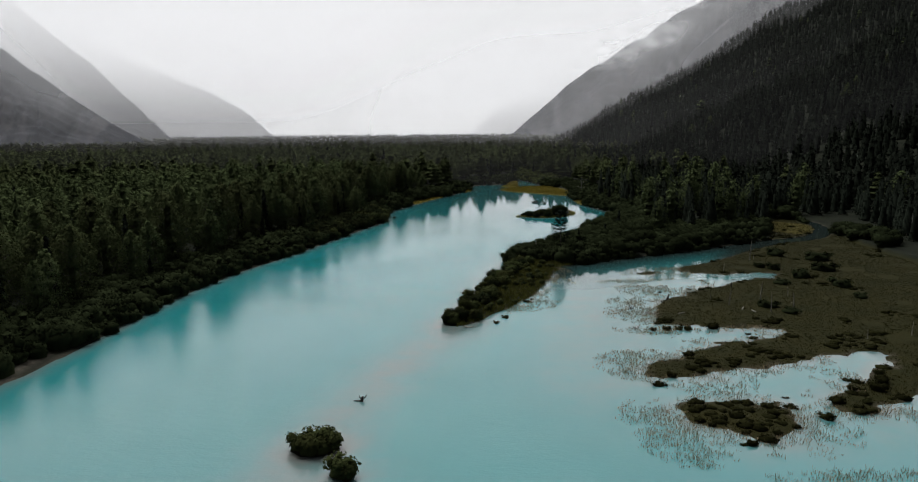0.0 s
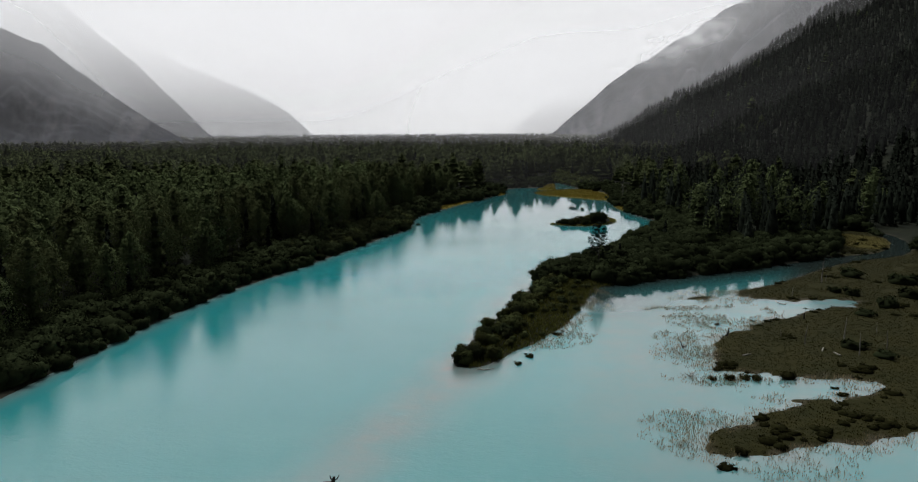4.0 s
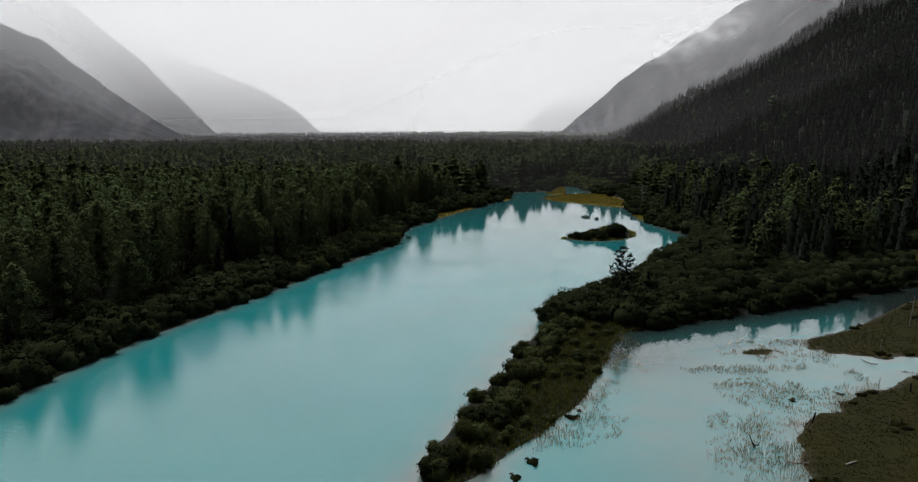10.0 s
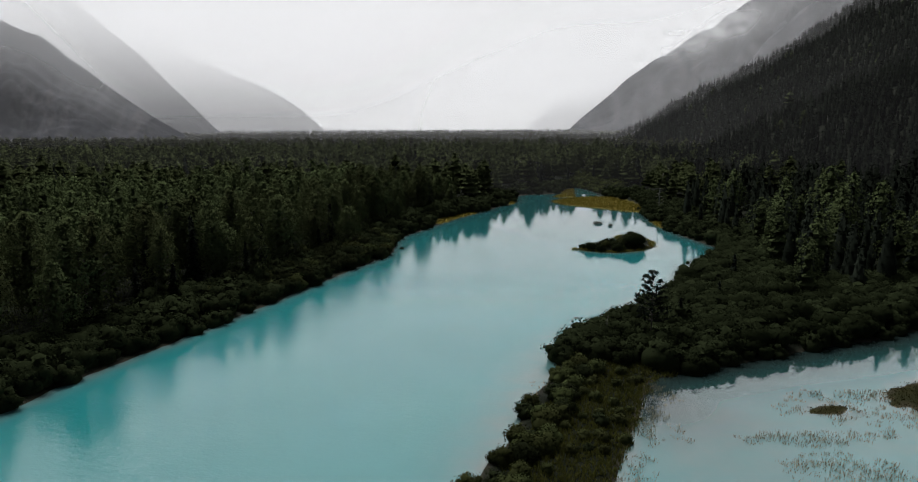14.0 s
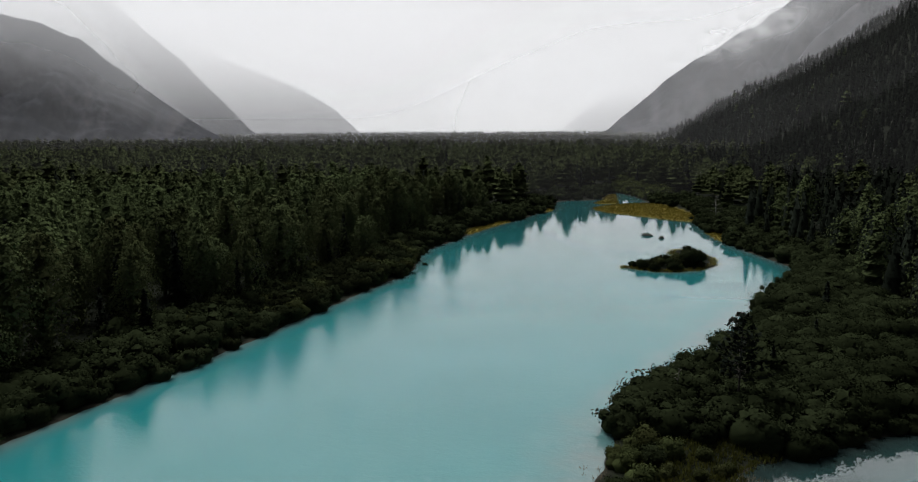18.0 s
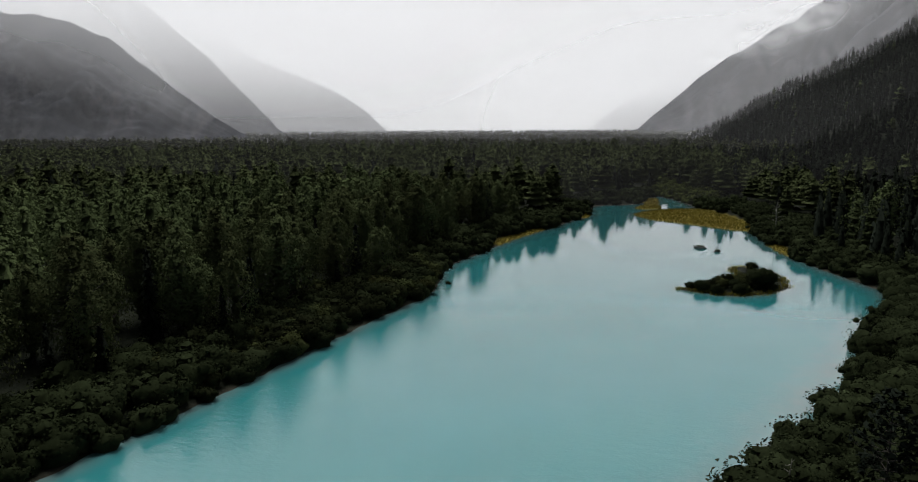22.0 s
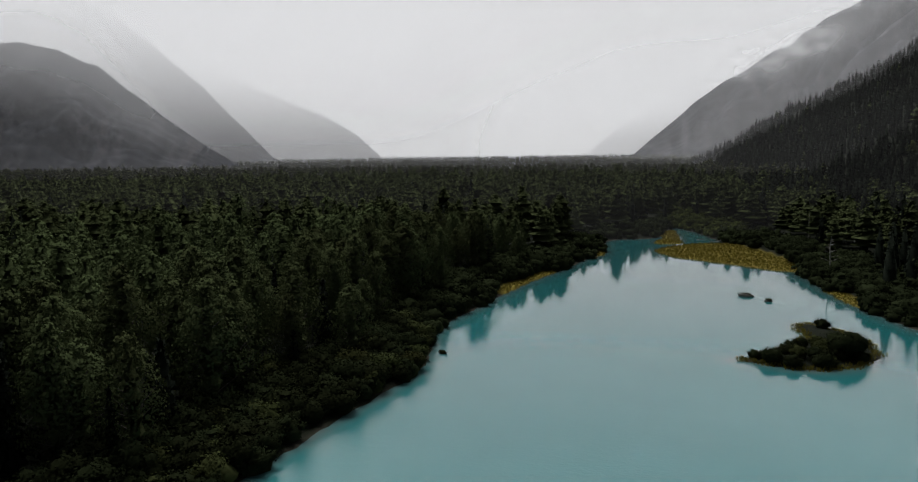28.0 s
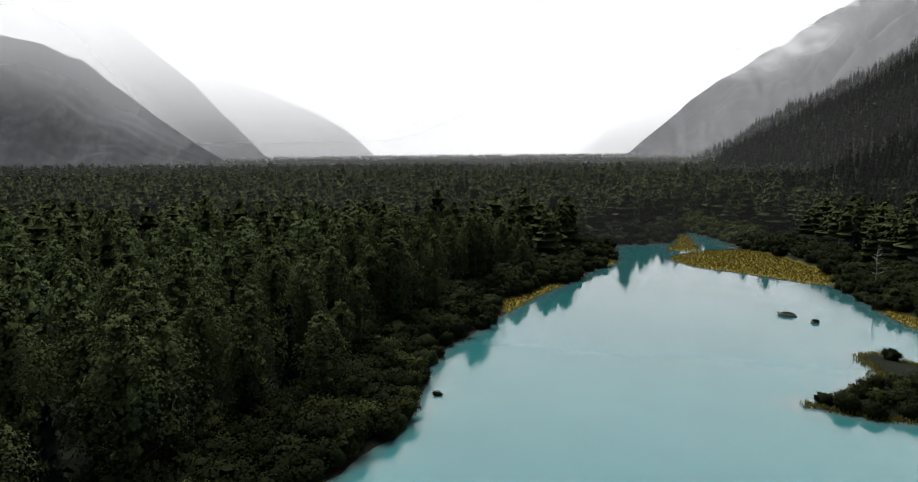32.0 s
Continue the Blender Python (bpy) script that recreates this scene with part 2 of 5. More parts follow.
def ground_material():
    m, n, l, out = nodes_of("valley_floor")

    def attr(name):
        a = n.new("ShaderNodeAttribute")
        a.attribute_name = name
        return a.outputs["Fac"]
    fine = noise_node(n, l, 1.1, 6.0, 0.7)
    mid = noise_node(n, l, 0.13, 5.0, 0.6)
    floor_col = ramp_node(n, l, mid, ((0.3, (0.008, 0.011, 0.007)), (0.7, (0.020, 0.024, 0.014))))
    marsh_a = ramp_node(n, l, fine, ((0.3, (0.022, 0.021, 0.006)), (0.7, (0.033, 0.032, 0.008))))
    marsh_b = ramp_node(n, l, fine, ((0.3, (0.017, 0.018, 0.005)), (0.7, (0.027, 0.028, 0.008))))
    marsh_col = mix_node(n, l, range_node(n, l, mid, 0.4, 0.6, 0, 1), marsh_a, marsh_b)
    gold_col = ramp_node(n, l, fine, ((0.3, (0.17, 0.14, 0.025)), (0.7, (0.29, 0.24, 0.05))))
    mud_col = ramp_node(n, l, fine, ((0.3, (0.075, 0.065, 0.052)), (0.7, (0.17, 0.15, 0.125))))
    col = mix_node(n, l, attr("marsh"), floor_col, marsh_col)
    col = mix_node(n, l, attr("gold"), col, gold_col)
    col = mix_node(n, l, attr("mud"), col, mud_col)
    b = n.new("ShaderNodeBsdfPrincipled")
    l.new(col, b.inputs["Base Color"])
    b.inputs["Roughness"].default_value = 0.95
    b.inputs["Specular IOR Level"].default_value = 0.1
    bp = n.new("ShaderNodeBump")
    bp.inputs["Strength"].default_value = 0.6
    bp.inputs["Distance"].default_value = 0.3
    l.new(fine, bp.inputs["Height"])
    l.new(bp.outputs[0], b.inputs["Normal"])
    l.new(b.outputs[0], out.inputs["Surface"])
    return m


def mist_material():
    """Thin mist, as thick as the bank's own measure says, in soft uneven drifts. Lit by the whole sky."""
    m, n, l, out = nodes_of("valley_mist")
    pos = n.new("ShaderNodeNewGeometry").outputs["Position"]
    mp = n.new("ShaderNodeMapping")
    mp.inputs["Scale"].default_value = (1, 1, 1.7)
    l.new(pos, mp.inputs["Vector"])
    at = n.new("ShaderNodeAttribute")
    at.attribute_name = "thick"
    rag = n.new("ShaderNodeAttribute")
    rag.attribute_name = "ragged"
    cloud = math_node(n, l, "ADD", noise_node(n, l, 0.0032, 3.0, 0.5, mp.outputs[0]), math_node(n, l, "MULTIPLY", math_node(n, l, "SUBTRACT", noise_node(n, l, 0.013, 3.0, 0.45, mp.outputs[0]), 0.5), rag.outputs["Fac"]))
    drift_fac = math_node(n, l, "MULTIPLY", math_node(n, l, "MULTIPLY", math_node(n, l, "SUBTRACT", cloud, 0.5), 2.4), rag.outputs["Fac"])
    # drifts count most where the bank is neither clear nor solid
    clear_part = math_node(n, l, "SUBTRACT", 1.0, at.outputs["Fac"])
    swing = math_node(n, l, "MULTIPLY", math_node(n, l, "MULTIPLY", clear_part, at.outputs["Fac"]), drift_fac)
    dense = math_node(n, l, "ADD", at.outputs["Fac"], math_node(n, l, "MULTIPLY", swing, 2.0))
    dense = math_node(n, l, "MINIMUM", math_node(n, l, "MAXIMUM", dense, 0.0), 0.985)
    up, down = n.new("ShaderNodeNormal"), n.new("ShaderNodeNormal")
    up.outputs[0].default_value, down.outputs[0].default_value = (0, 0, 1), (0, 0, -1)
    df, tl = n.new("ShaderNodeBsdfDiffuse"), n.new("ShaderNodeBsdfTranslucent")
    # pale brightens a bank's colour for sky light lost to banks behind
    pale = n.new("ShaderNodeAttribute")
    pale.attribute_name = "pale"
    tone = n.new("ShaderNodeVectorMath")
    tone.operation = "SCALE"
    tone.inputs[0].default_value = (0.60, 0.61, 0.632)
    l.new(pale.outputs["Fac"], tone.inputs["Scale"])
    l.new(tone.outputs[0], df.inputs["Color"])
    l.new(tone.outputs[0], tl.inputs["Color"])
    l.new(up.outputs[0], df.inputs["Normal"])
    l.new(down.outputs[0], tl.inputs["Normal"])
    add = n.new("ShaderNodeAddShader")
    l.new(df.outputs[0], add.inputs[0])
    l.new(tl.outputs[0], add.inputs[1])
    clear = n.new("ShaderNodeBsdfTransparent")
    mx = n.new("ShaderNodeMixShader")
    l.new(dense, mx.inputs[0])
    l.new(clear.outputs[0], mx.inputs[1])
    l.new(add.outputs[0], mx.inputs[2])
    l.new(mx.outputs[0], out.inputs["Surface"])
    return m


M_MIST = mist_material()
M_WATER, M_GROUND = water_material(), ground_material()


# ---- mesh helpers ----
def mesh_of(name, verts, faces, mats, mat_index=None, smooth=False):
    """A mesh from arrays: faces is an (n, 3) or (n, 4) array."""
    me = bpy.data.meshes.new(name)
    verts, faces = np.asarray(verts, np.float32), np.asarray(faces, np.int32)
    k = faces.shape[1]
    me.vertices.add(len(verts))
    me.vertices.foreach_set("co", verts.ravel())
    me.loops.add(faces.size)
    me.loops.foreach_set("vertex_index", faces.ravel())
    me.polygons.add(len(faces))
    me.polygons.foreach_set("loop_start", np.arange(0, faces.size, k, dtype=np.int32))
    for mat in mats:
        me.materials.append(mat)
    if mat_index is not None:
        me.polygons.foreach_set("material_index", np.asarray(mat_index, np.int32))
    if smooth:
        me.polygons.foreach_set("use_smooth", np.ones(len(faces), bool))
    me.update(calc_edges=True)
    return me


def tube(points, radii, sides=6):
    """A tapered tube along points: vertices and quads."""
    pts, v, f = [Vector(p) for p in points], [], []
    for i, p in enumerate(pts):
        d = (pts[min(i + 1, len(pts) - 1)] - pts[max(i - 1, 0)]).normalized()
        a = d.orthogonal().normalized()
        b = d.cross(a)
        for k in range(sides):
            w = 2 * math.pi * k / sides
            v.append(p + (a * math.cos(w) + b * math.sin(w)) * radii[i])
    for i in range(len(pts) - 1):
        for k in range(sides):
            a, b = i * sides + k, i * sides + (k + 1) % sides
            f.append((a, b, b + sides, a + sides))
    return np.array([tuple(p) for p in v]), np.array(f)


def merge(chunks):
    vs, fs, n = [], [], 0
    for v, f in chunks:
        vs.append(v)
        fs.append(f + n)
        n += len(v)
    return np.concatenate(vs), np.concatenate(fs)


def sprigs(rng, at, out, size, stretch=1.5, spread=0.8):
    """A small leaf-shaped quad at each place, turned roughly along out."""
    n = len(at)
    nrm = out + rng.normal(0, spread, (n, 3))
    nrm /= np.linalg.norm(nrm, axis=1, keepdims=True) + 1e-9
    t = np.cross(nrm, rng.normal(0, 1, (n, 3)))
    t /= np.linalg.norm(t, axis=1, keepdims=True) + 1e-9
    b = np.cross(nrm, t)
    s = (size * rng.uniform(0.6, 1.4, n))[:, None]
    bend = nrm * s * 0.25
    v = np.stack([at - t * s * stretch * 0.5 - bend, at - b * s * 0.5, at + t * s * stretch * 0.5 - bend, at + b * s * 0.5], 1).reshape(-1, 3)
    f = np.arange(4 * n).reshape(n, 4)
    return v, f


def set_attribute(me, name, values):
    me.attributes.new(name, "FLOAT", "POINT").data.foreach_set("value", np.asarray(values, np.float32))


def soft_normals(v, f, mix=0.3):
    """Normals for foliage that follow the crown as a whole more than each leaf."""
    reach, top = np.percentile(np.hypot(v[:, 0], v[:, 1]), 95) + 1e-6, v[:, 2].max() + 1e-6
    fn = np.cross(v[f[:, 2]] - v[f[:, 0]], v[f[:, 3]] - v[f[:, 1]])
    fn /= np.linalg.norm(fn, axis=1, keepdims=True) + 1e-9
    c = v[f].mean(1)
    h = np.clip(c[:, 2] / top, 0, 1)
    crown = np.stack([c[:, 0] / reach, c[:, 1] / reach, 0.12 + 1.1 * h ** 2.5], 1)
    crown /= np.linalg.norm(crown, axis=1, keepdims=True) + 1e-9
    fn *= np.sign((fn * crown).sum(1, keepdims=True) + 1e-9)
    n = np.zeros_like(v)
    for k in range(4):
        np.add.at(n, f[:, k], mix * fn + (1 - mix) * crown)
    return n / (np.linalg.norm(n, axis=1, keepdims=True) + 1e-9)


def scatter_mesh(name, kinds, spots, mats, leafy=0.0):
    """One mesh of many plants. kinds: (verts, faces, material indices); spots: rows of kind, x, y, z, height scale, width scale, turn."""
    vs, fs, ms, tints, ns, n = [], [], [], [], [], 0
    lot = np.random.default_rng(len(spots))
    for k, (v, f, mi) in enumerate(kinds):
        s = spots[spots[:, 0] == k]
        if not len(s):
            continue
        c, q = np.cos(s[:, 6]), np.sin(s[:, 6])
        x = (v[None, :, 0] * c[:, None] - v[None, :, 1] * q[:, None]) * s[:, 5:6] + s[:, 1:2]
        y = (v[None, :, 0] * q[:, None] + v[None, :, 1] * c[:, None]) * s[:, 5:6] + s[:, 2:3]
        z = v[None, :, 2] * s[:, 4:5] + s[:, 3:4]
        vs.append(np.stack([x, y, z], 2).reshape(-1, 3))
        if leafy:
            w = soft_normals(v, f, leafy)
            ns.append(np.stack([w[None, :, 0] * c[:, None] - w[None, :, 1] * q[:, None], w[None, :, 0] * q[:, None] + w[None, :, 1] * c[:, None], np.repeat(w[None, :, 2], len(s), 0)], 2).reshape(-1, 3))
        fs.append((f[None] + (np.arange(len(s)) * len(v))[:, None, None]).reshape(-1, 4) + n)
        ms.append(np.tile(mi, len(s)))
        tints.append(np.repeat(lot.uniform(-0.3, 0.35, len(s)), len(v)))
        n += len(s) * len(v)
    me = mesh_of(name, np.concatenate(vs), np.concatenate(fs), mats, np.concatenate(ms))
    set_attribute(me, "tint", np.concatenate(tints))
    if leafy:
        me.polygons.foreach_set("use_smooth", np.ones(len(me.polygons), bool))
        me.normals_split_custom_set_from_vertices(np.concatenate(ns).astype(np.float32))
    return me


def part(name, me, parent, label=""):
    ob = new(name, me)
    ob.parent = parent
    return tagged(ob, label) if label else ob


# ---- plan of the water and the land, in metres ----
LAKE_WEST = ((-78, -300), (-81, 0), (-78, 60), (-75, 100), (-72, 122), (-71, 142), (-69, 165), (-64, 192), (-59, 208), (-55, 220),
             (-50, 238), (-44, 260), (-38, 282), (-32, 300), (-32.5, 314), (-35, 325), (-33, 339), (-29, 350), (-25, 366), (-20, 380),
             (-16, 393), (-7, 412), (0, 433), (8, 446), (7, 466), (11, 490), (25, 493), (34, 498), (40, 520), (45, 540))
LAKE_EAST = ((51, 530), (57, 500), (59, 470), (62, 450), (65, 431), (66, 411), (65, 385), (65, 366), (68, 350), (71, 338),
             (75, 322), (74, 313), (68.8, 300), (60.8, 292), (52.8, 276), (45.8, 257), (36.8, 242), (27.8, 230), (20.8, 223), (15.8, 214),
             (13.8, 199), (9.8, 190), (7.8, 180), (5.8, 172), (1.8, 163), (-0.2, 155), (-3.2, 145), (-4.2, 138), (-0.2, 136))
BAY = ((4, 141), (8, 147), (13, 154), (18, 163), (21, 172), (24, 181), (27, 190), (29, 198), (39, 203), (50, 209), (65, 217), (82, 225), (99, 236),
       (112, 244), (128, 250), (140, 264), (147, 281), (150, 295), (153, 294), (152, 280), (146, 262), (134, 246), (118, 239), (104, 230), (90, 216),
       (78, 205), (70, 199), (63, 194))
MARSH_EDGE = ((64, 188), (74, 186), (90, 188), (88, 184), (73, 177), (58, 166), (47, 157), (45, 150), (41, 140), (43, 136), (48, 137), (53, 134),
              (62, 136), (65, 131), (60, 127), (47, 124), (44, 119), (35, 114), (30, 110), (31, 106), (40, 107), (48, 111), (62, 115), (69, 118),
              (76, 119), (77, 116), (72, 111), (66, 106), (61, 101), (56, 97), (54, 94), (58, 91), (71, 100), (88, 103), (115, 90), (160, 60),
              (220, 0), (220, -300))
ISLAND = ((26, 315), (31, 312.5), (36, 310), (43, 310.5), (50, 315), (54, 320), (56, 332), (52, 342), (47, 346), (44, 341), (45, 333), (38, 324), (31, 317))
GOLD_BAR = ((28, 461), (37, 472), (52, 482), (62, 478), (68, 450), (71, 423), (67, 414), (62, 414), (55, 421), (43, 433), (33, 440), (28, 452))
GOLD_BAR_SMALL = ((29, 479), (33, 490), (36, 497), (38, 515), (41, 524), (45, 530), (43.5, 515), (42, 492), (41, 479), (35, 476))
ISLET_SEDGE = ((32, 96), (41, 97), (49, 96), (48.5, 92), (44, 84), (38, 85), (31, 91))
TUFT_ISLET = ((50.5, 186.5), (52, 190), (55.5, 190), (56, 187), (53, 185.4))
ISLET_BUSH = ((-22.5, 81), (-21, 84.5), (-18, 85.5), (-15.5, 83.5), (-16, 80.5), (-19, 79.5))
ISLET_BUSH_SMALL = ((-15.6, 75), (-14.5, 76.8), (-12.8, 76.5), (-12.4, 74.6), (-14, 73.6))


def smooth_ring(points, rounds=2):
    """Rounds a ring of corners off by cutting them."""
    p = np.array(points, float)
    for _ in range(rounds):
        q = np.roll(p, -1, 0)
        p = np.stack([0.75 * p + 0.25 * q, 0.25 * p + 0.75 * q], 1).reshape(-1, 2)
    return p


def inside(ring, x, y):
    r = np.zeros(x.shape, bool)
    q = np.roll(ring, -1, 0)
    for (x0, y0), (x1, y1) in zip(ring, q):
        if y0 != y1:
            r ^= ((y0 > y) != (y1 > y)) & (x < (x1 - x0) * (y - y0) / (y1 - y0) + x0)
    return r


def distance_to(ring, x, y, closed=True):
    d = np.full(x.shape, 1e9)
    a = np.asarray(ring, float)
    b = np.roll(a, -1, 0) if closed else a[1:]
    for (x0, y0), (x1, y1) in zip(a, b):
        ux, uy = x1 - x0, y1 - y0
        t = np.clip(((x - x0) * ux + (y - y0) * uy) / (ux * ux + uy * uy + 1e-9), 0, 1)
        d = np.minimum(d, (x - x0 - t * ux) ** 2 + (y - y0 - t * uy) ** 2)
    return np.sqrt(d)


LAKE = smooth_ring(LAKE_WEST + LAKE_EAST + BAY + MARSH_EDGE, 1)
ISLES = [smooth_ring(r) for r in (ISLAND, GOLD_BAR, GOLD_BAR_SMALL, ISLET_SEDGE, TUFT_ISLET, ISLET_BUSH, ISLET_BUSH_SMALL)]


def wobble(x, y, size):
    """A smooth uneven field between about -1 and 1."""
    a, b = x / size, y / size
    return (np.sin(1.7 * a + 1.3 * np.sin(1.1 * b)) + np.sin(2.3 * b + 1.7 * np.sin(0.9 * a + 1.0)) + 0.6 * np.sin(3.9 * a - 2.7 * b + 0.5)) / 2.6


def shore(x, y):
    """Metres from the water's edge: positive on land."""
    x, y = np.asarray(x, float), np.asarray(y, float)
    ragged = np.where((x > 28) & (y < 200), 2.3, 0.6)
    x = x + ragged * (0.7 * wobble(x, y, 3.1) + 0.4 * wobble(y, x, 1.2))
    y = y + ragged * (0.7 * wobble(y + 40, x, 2.7) + 0.3 * wobble(x + 9, y, 1.0))
    d = distance_to(LAKE, x, y)
    s = np.where(inside(LAKE, x, y), -d, d)
    for ring in ISLES:
        e = distance_to(ring, x, y)
        s = np.maximum(s, np.where(inside(ring, x, y), e, -e))
    return s


def hillside(x, y):
    """The wooded slope that closes the valley on the east."""
    foot = np.interp(y, (0, 700, 1400), (212, 205, 172)) + np.maximum(0, y - 1400) * 1.1 + 14 * wobble(x, y, 90)
    slope = np.interp(y, (0, 250, 700, 1400), (0.20, 0.30, 0.46, 0.555))
    d = np.maximum(0, x - foot)
    return slope * d * d / (d + 14) * (1 + 0.06 * wobble(x, y, 70)) + np.where(d > 0, 4 * wobble(x, y, 38) * np.minimum(1, d / 80), 0)


def is_marsh(x, y):
    """How far the open sedge marsh covers the ground, 0 to 1."""
    edge = 136 + 0.12 * (y - 190) + 5 * wobble(x, y, 14)
    m = (x < edge) & (y < 300) & (x > 28) & ((y < 236) | (x > 112)) & (y > -200)
    north = np.interp(x, (28, 30, 66, 82, 99, 112, 128, 140, 147, 160), (170, 195, 214, 222, 233, 241, 285, 300, 305, 305))
    return (m & (y < north)).astype(float)


def is_gold(x, y):
    g = np.zeros(np.shape(x), bool)
    for ring in ISLES[1:3]:
        g |= inside(ring, x, y) | (distance_to(ring, x, y) < 1.0)
    west = distance_to(((-24, 372), (-22, 382), (-12, 404)), x, y, False) < 2.4
    return (g | west | (distance_to(((4, 444), (8, 449)), x, y, False) < 3) | (distance_to(((68, 366), (66, 380)), x, y, False) < 3)).astype(float)


def land_height(x, y):
    s = shore(x, y)
    low = (is_marsh(x, y) > 0) | (is_gold(x, y) > 0)
    top = np.where(low, 0.22, 1.3)
    up = 0.04 + np.minimum(top, np.maximum(s, 0) * 0.14) + np.where(s > 3, 0.12 * wobble(x, y, 5), 0)
    down = -0.05 + np.maximum(-2.0, np.minimum(s, 0) * 0.16)
    return np.where(s > 0, up, down) + hillside(x, y) * (s > 0)


# ---- ground and water ----
def axis(lo, a, b, hi, step, grow=1.16):
    inner = list(np.arange(a, b + step, step))
    out, s = [], step
    x = a
    while x > lo:
        s = min(s * grow, 160)
        x -= s
        out.append(x)
    left = out[::-1]
    out, s, x = [], step, inner[-1]
    while x < hi:
        s = min(s * grow, 160)
        x += s
        out.append(x)
    return np.array(left + inner + out)


def sheet(xs, ys):
    gx, gy = np.meshgrid(xs, ys)
    nx, ny = len(xs), len(ys)
    i = (np.arange(ny - 1)[:, None] * nx + np.arange(nx - 1)[None]).ravel()
    return gx.ravel(), gy.ravel(), np.stack([i, i + 1, i + nx + 1, i + nx], 1)


gx, gy, gf = sheet(axis(-4600, -95, 165, 3600, 1.6), axis(-700, 66, 550, 4800, 1.6))
gs = shore(gx, gy)
ground_me = mesh_of("ground", np.stack([gx, gy, land_height(gx, gy)], 1), gf, [M_GROUND], smooth=True)
glade = (np.hypot((gx + 8) / 26, (gy - 700) / 12) < 1) | (np.hypot((gx - 70) / 22, (gy - 760) / 10) < 1)
set_attribute(ground_me, "marsh", np.maximum(is_marsh(gx, gy), glade))
meadow = 0.22 * (np.hypot((gx - 133) / 13, (gy - 274) / 17) < 1)
set_attribute(ground_me, "gold", np.maximum(is_gold(gx, gy), meadow))
strand = distance_to(((-76, 100), (-76, 112), (-76, 124)), gx, gy, False)
set_attribute(ground_me, "mud", np.clip(0.45 - np.abs(gs) * 0.6, 0, 1) * (is_gold(gx, gy) == 0) + np.clip(0.7 - strand / 3.0, 0, 0.5))
tagged(new("ground", ground_me), "dark forest floor and olive sedge marsh round a lake", "ground", kind="structure")

SHOAL = ((0, 137), (-6, 124), (-13, 108), (-17, 92), (-21, 76), (-26, 55), (-30, 20))
wx, wy, wf = sheet(axis(-140, -86, 160, 230, 2.5), axis(-320, 60, 548, 560, 2.5))
ws = shore(wx, wy)
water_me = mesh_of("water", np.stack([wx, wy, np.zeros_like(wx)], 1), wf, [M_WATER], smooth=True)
bar_d = distance_to(SHOAL, wx, wy, False)
shoal = 0.55 * np.exp(-(bar_d / 6.0) ** 2) + 0.75 * np.exp(-np.maximum(0, -ws) / np.where((wx > 26) & (wy < 195), 4.5, 2.2))
shoal = np.maximum(shoal, 0.42 * np.exp(-np.maximum(0, distance_to(((22, 110), (30, 140), (38, 175), (60, 180)), wx, wy, False) - 8) / 12) * np.clip((wx - 6) / 22, 0, 1))
east = distance_to(((5, 165), (14, 205), (32, 236), (50, 265), (62, 290)), wx, wy, False)
shoal = np.maximum(shoal, 0.6 * np.exp(-(east / 6.5) ** 2))
set_attribute(water_me, "shoal", np.clip(shoal, 0, 1))
inflow_and_shade = np.clip((wx - 52) / 45, 0, 1) * np.clip((wy - 190) / 22, 0, 1)
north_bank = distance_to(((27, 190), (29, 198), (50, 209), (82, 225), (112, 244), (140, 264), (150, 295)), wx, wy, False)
# the bank's dark tree reflection is painted into the water colour here
inflow_and_shade = np.maximum(inflow_and_shade * inflow_and_shade * (3 - 2 * inflow_and_shade), 0.95 * np.exp(-(north_bank / 15) ** 2) * (wx > 16))
# far end darkened too, muting the teal where trees reflect
set_attribute(water_me, "shaded_creek", np.maximum(inflow_and_shade, 0.6 * np.clip((wy - 230) / 170, 0, 1)))
lee = np.clip((wx - np.interp(wy, (60, 100, 136, 165, 205), (22, 16, 4, 14, 26))) / 14, 0, 1) * (wy < 300)
lee = np.maximum(lee, 0.85 * np.clip((wy - 250) / 60, 0, 1) * np.exp(np.minimum(ws, 0) / 22))
lee = np.maximum(lee, 0.9 * np.clip((wy - 270) / 70, 0, 1))
set_attribute(water_me, "calm", lee)
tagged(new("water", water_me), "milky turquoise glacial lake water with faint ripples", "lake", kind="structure")


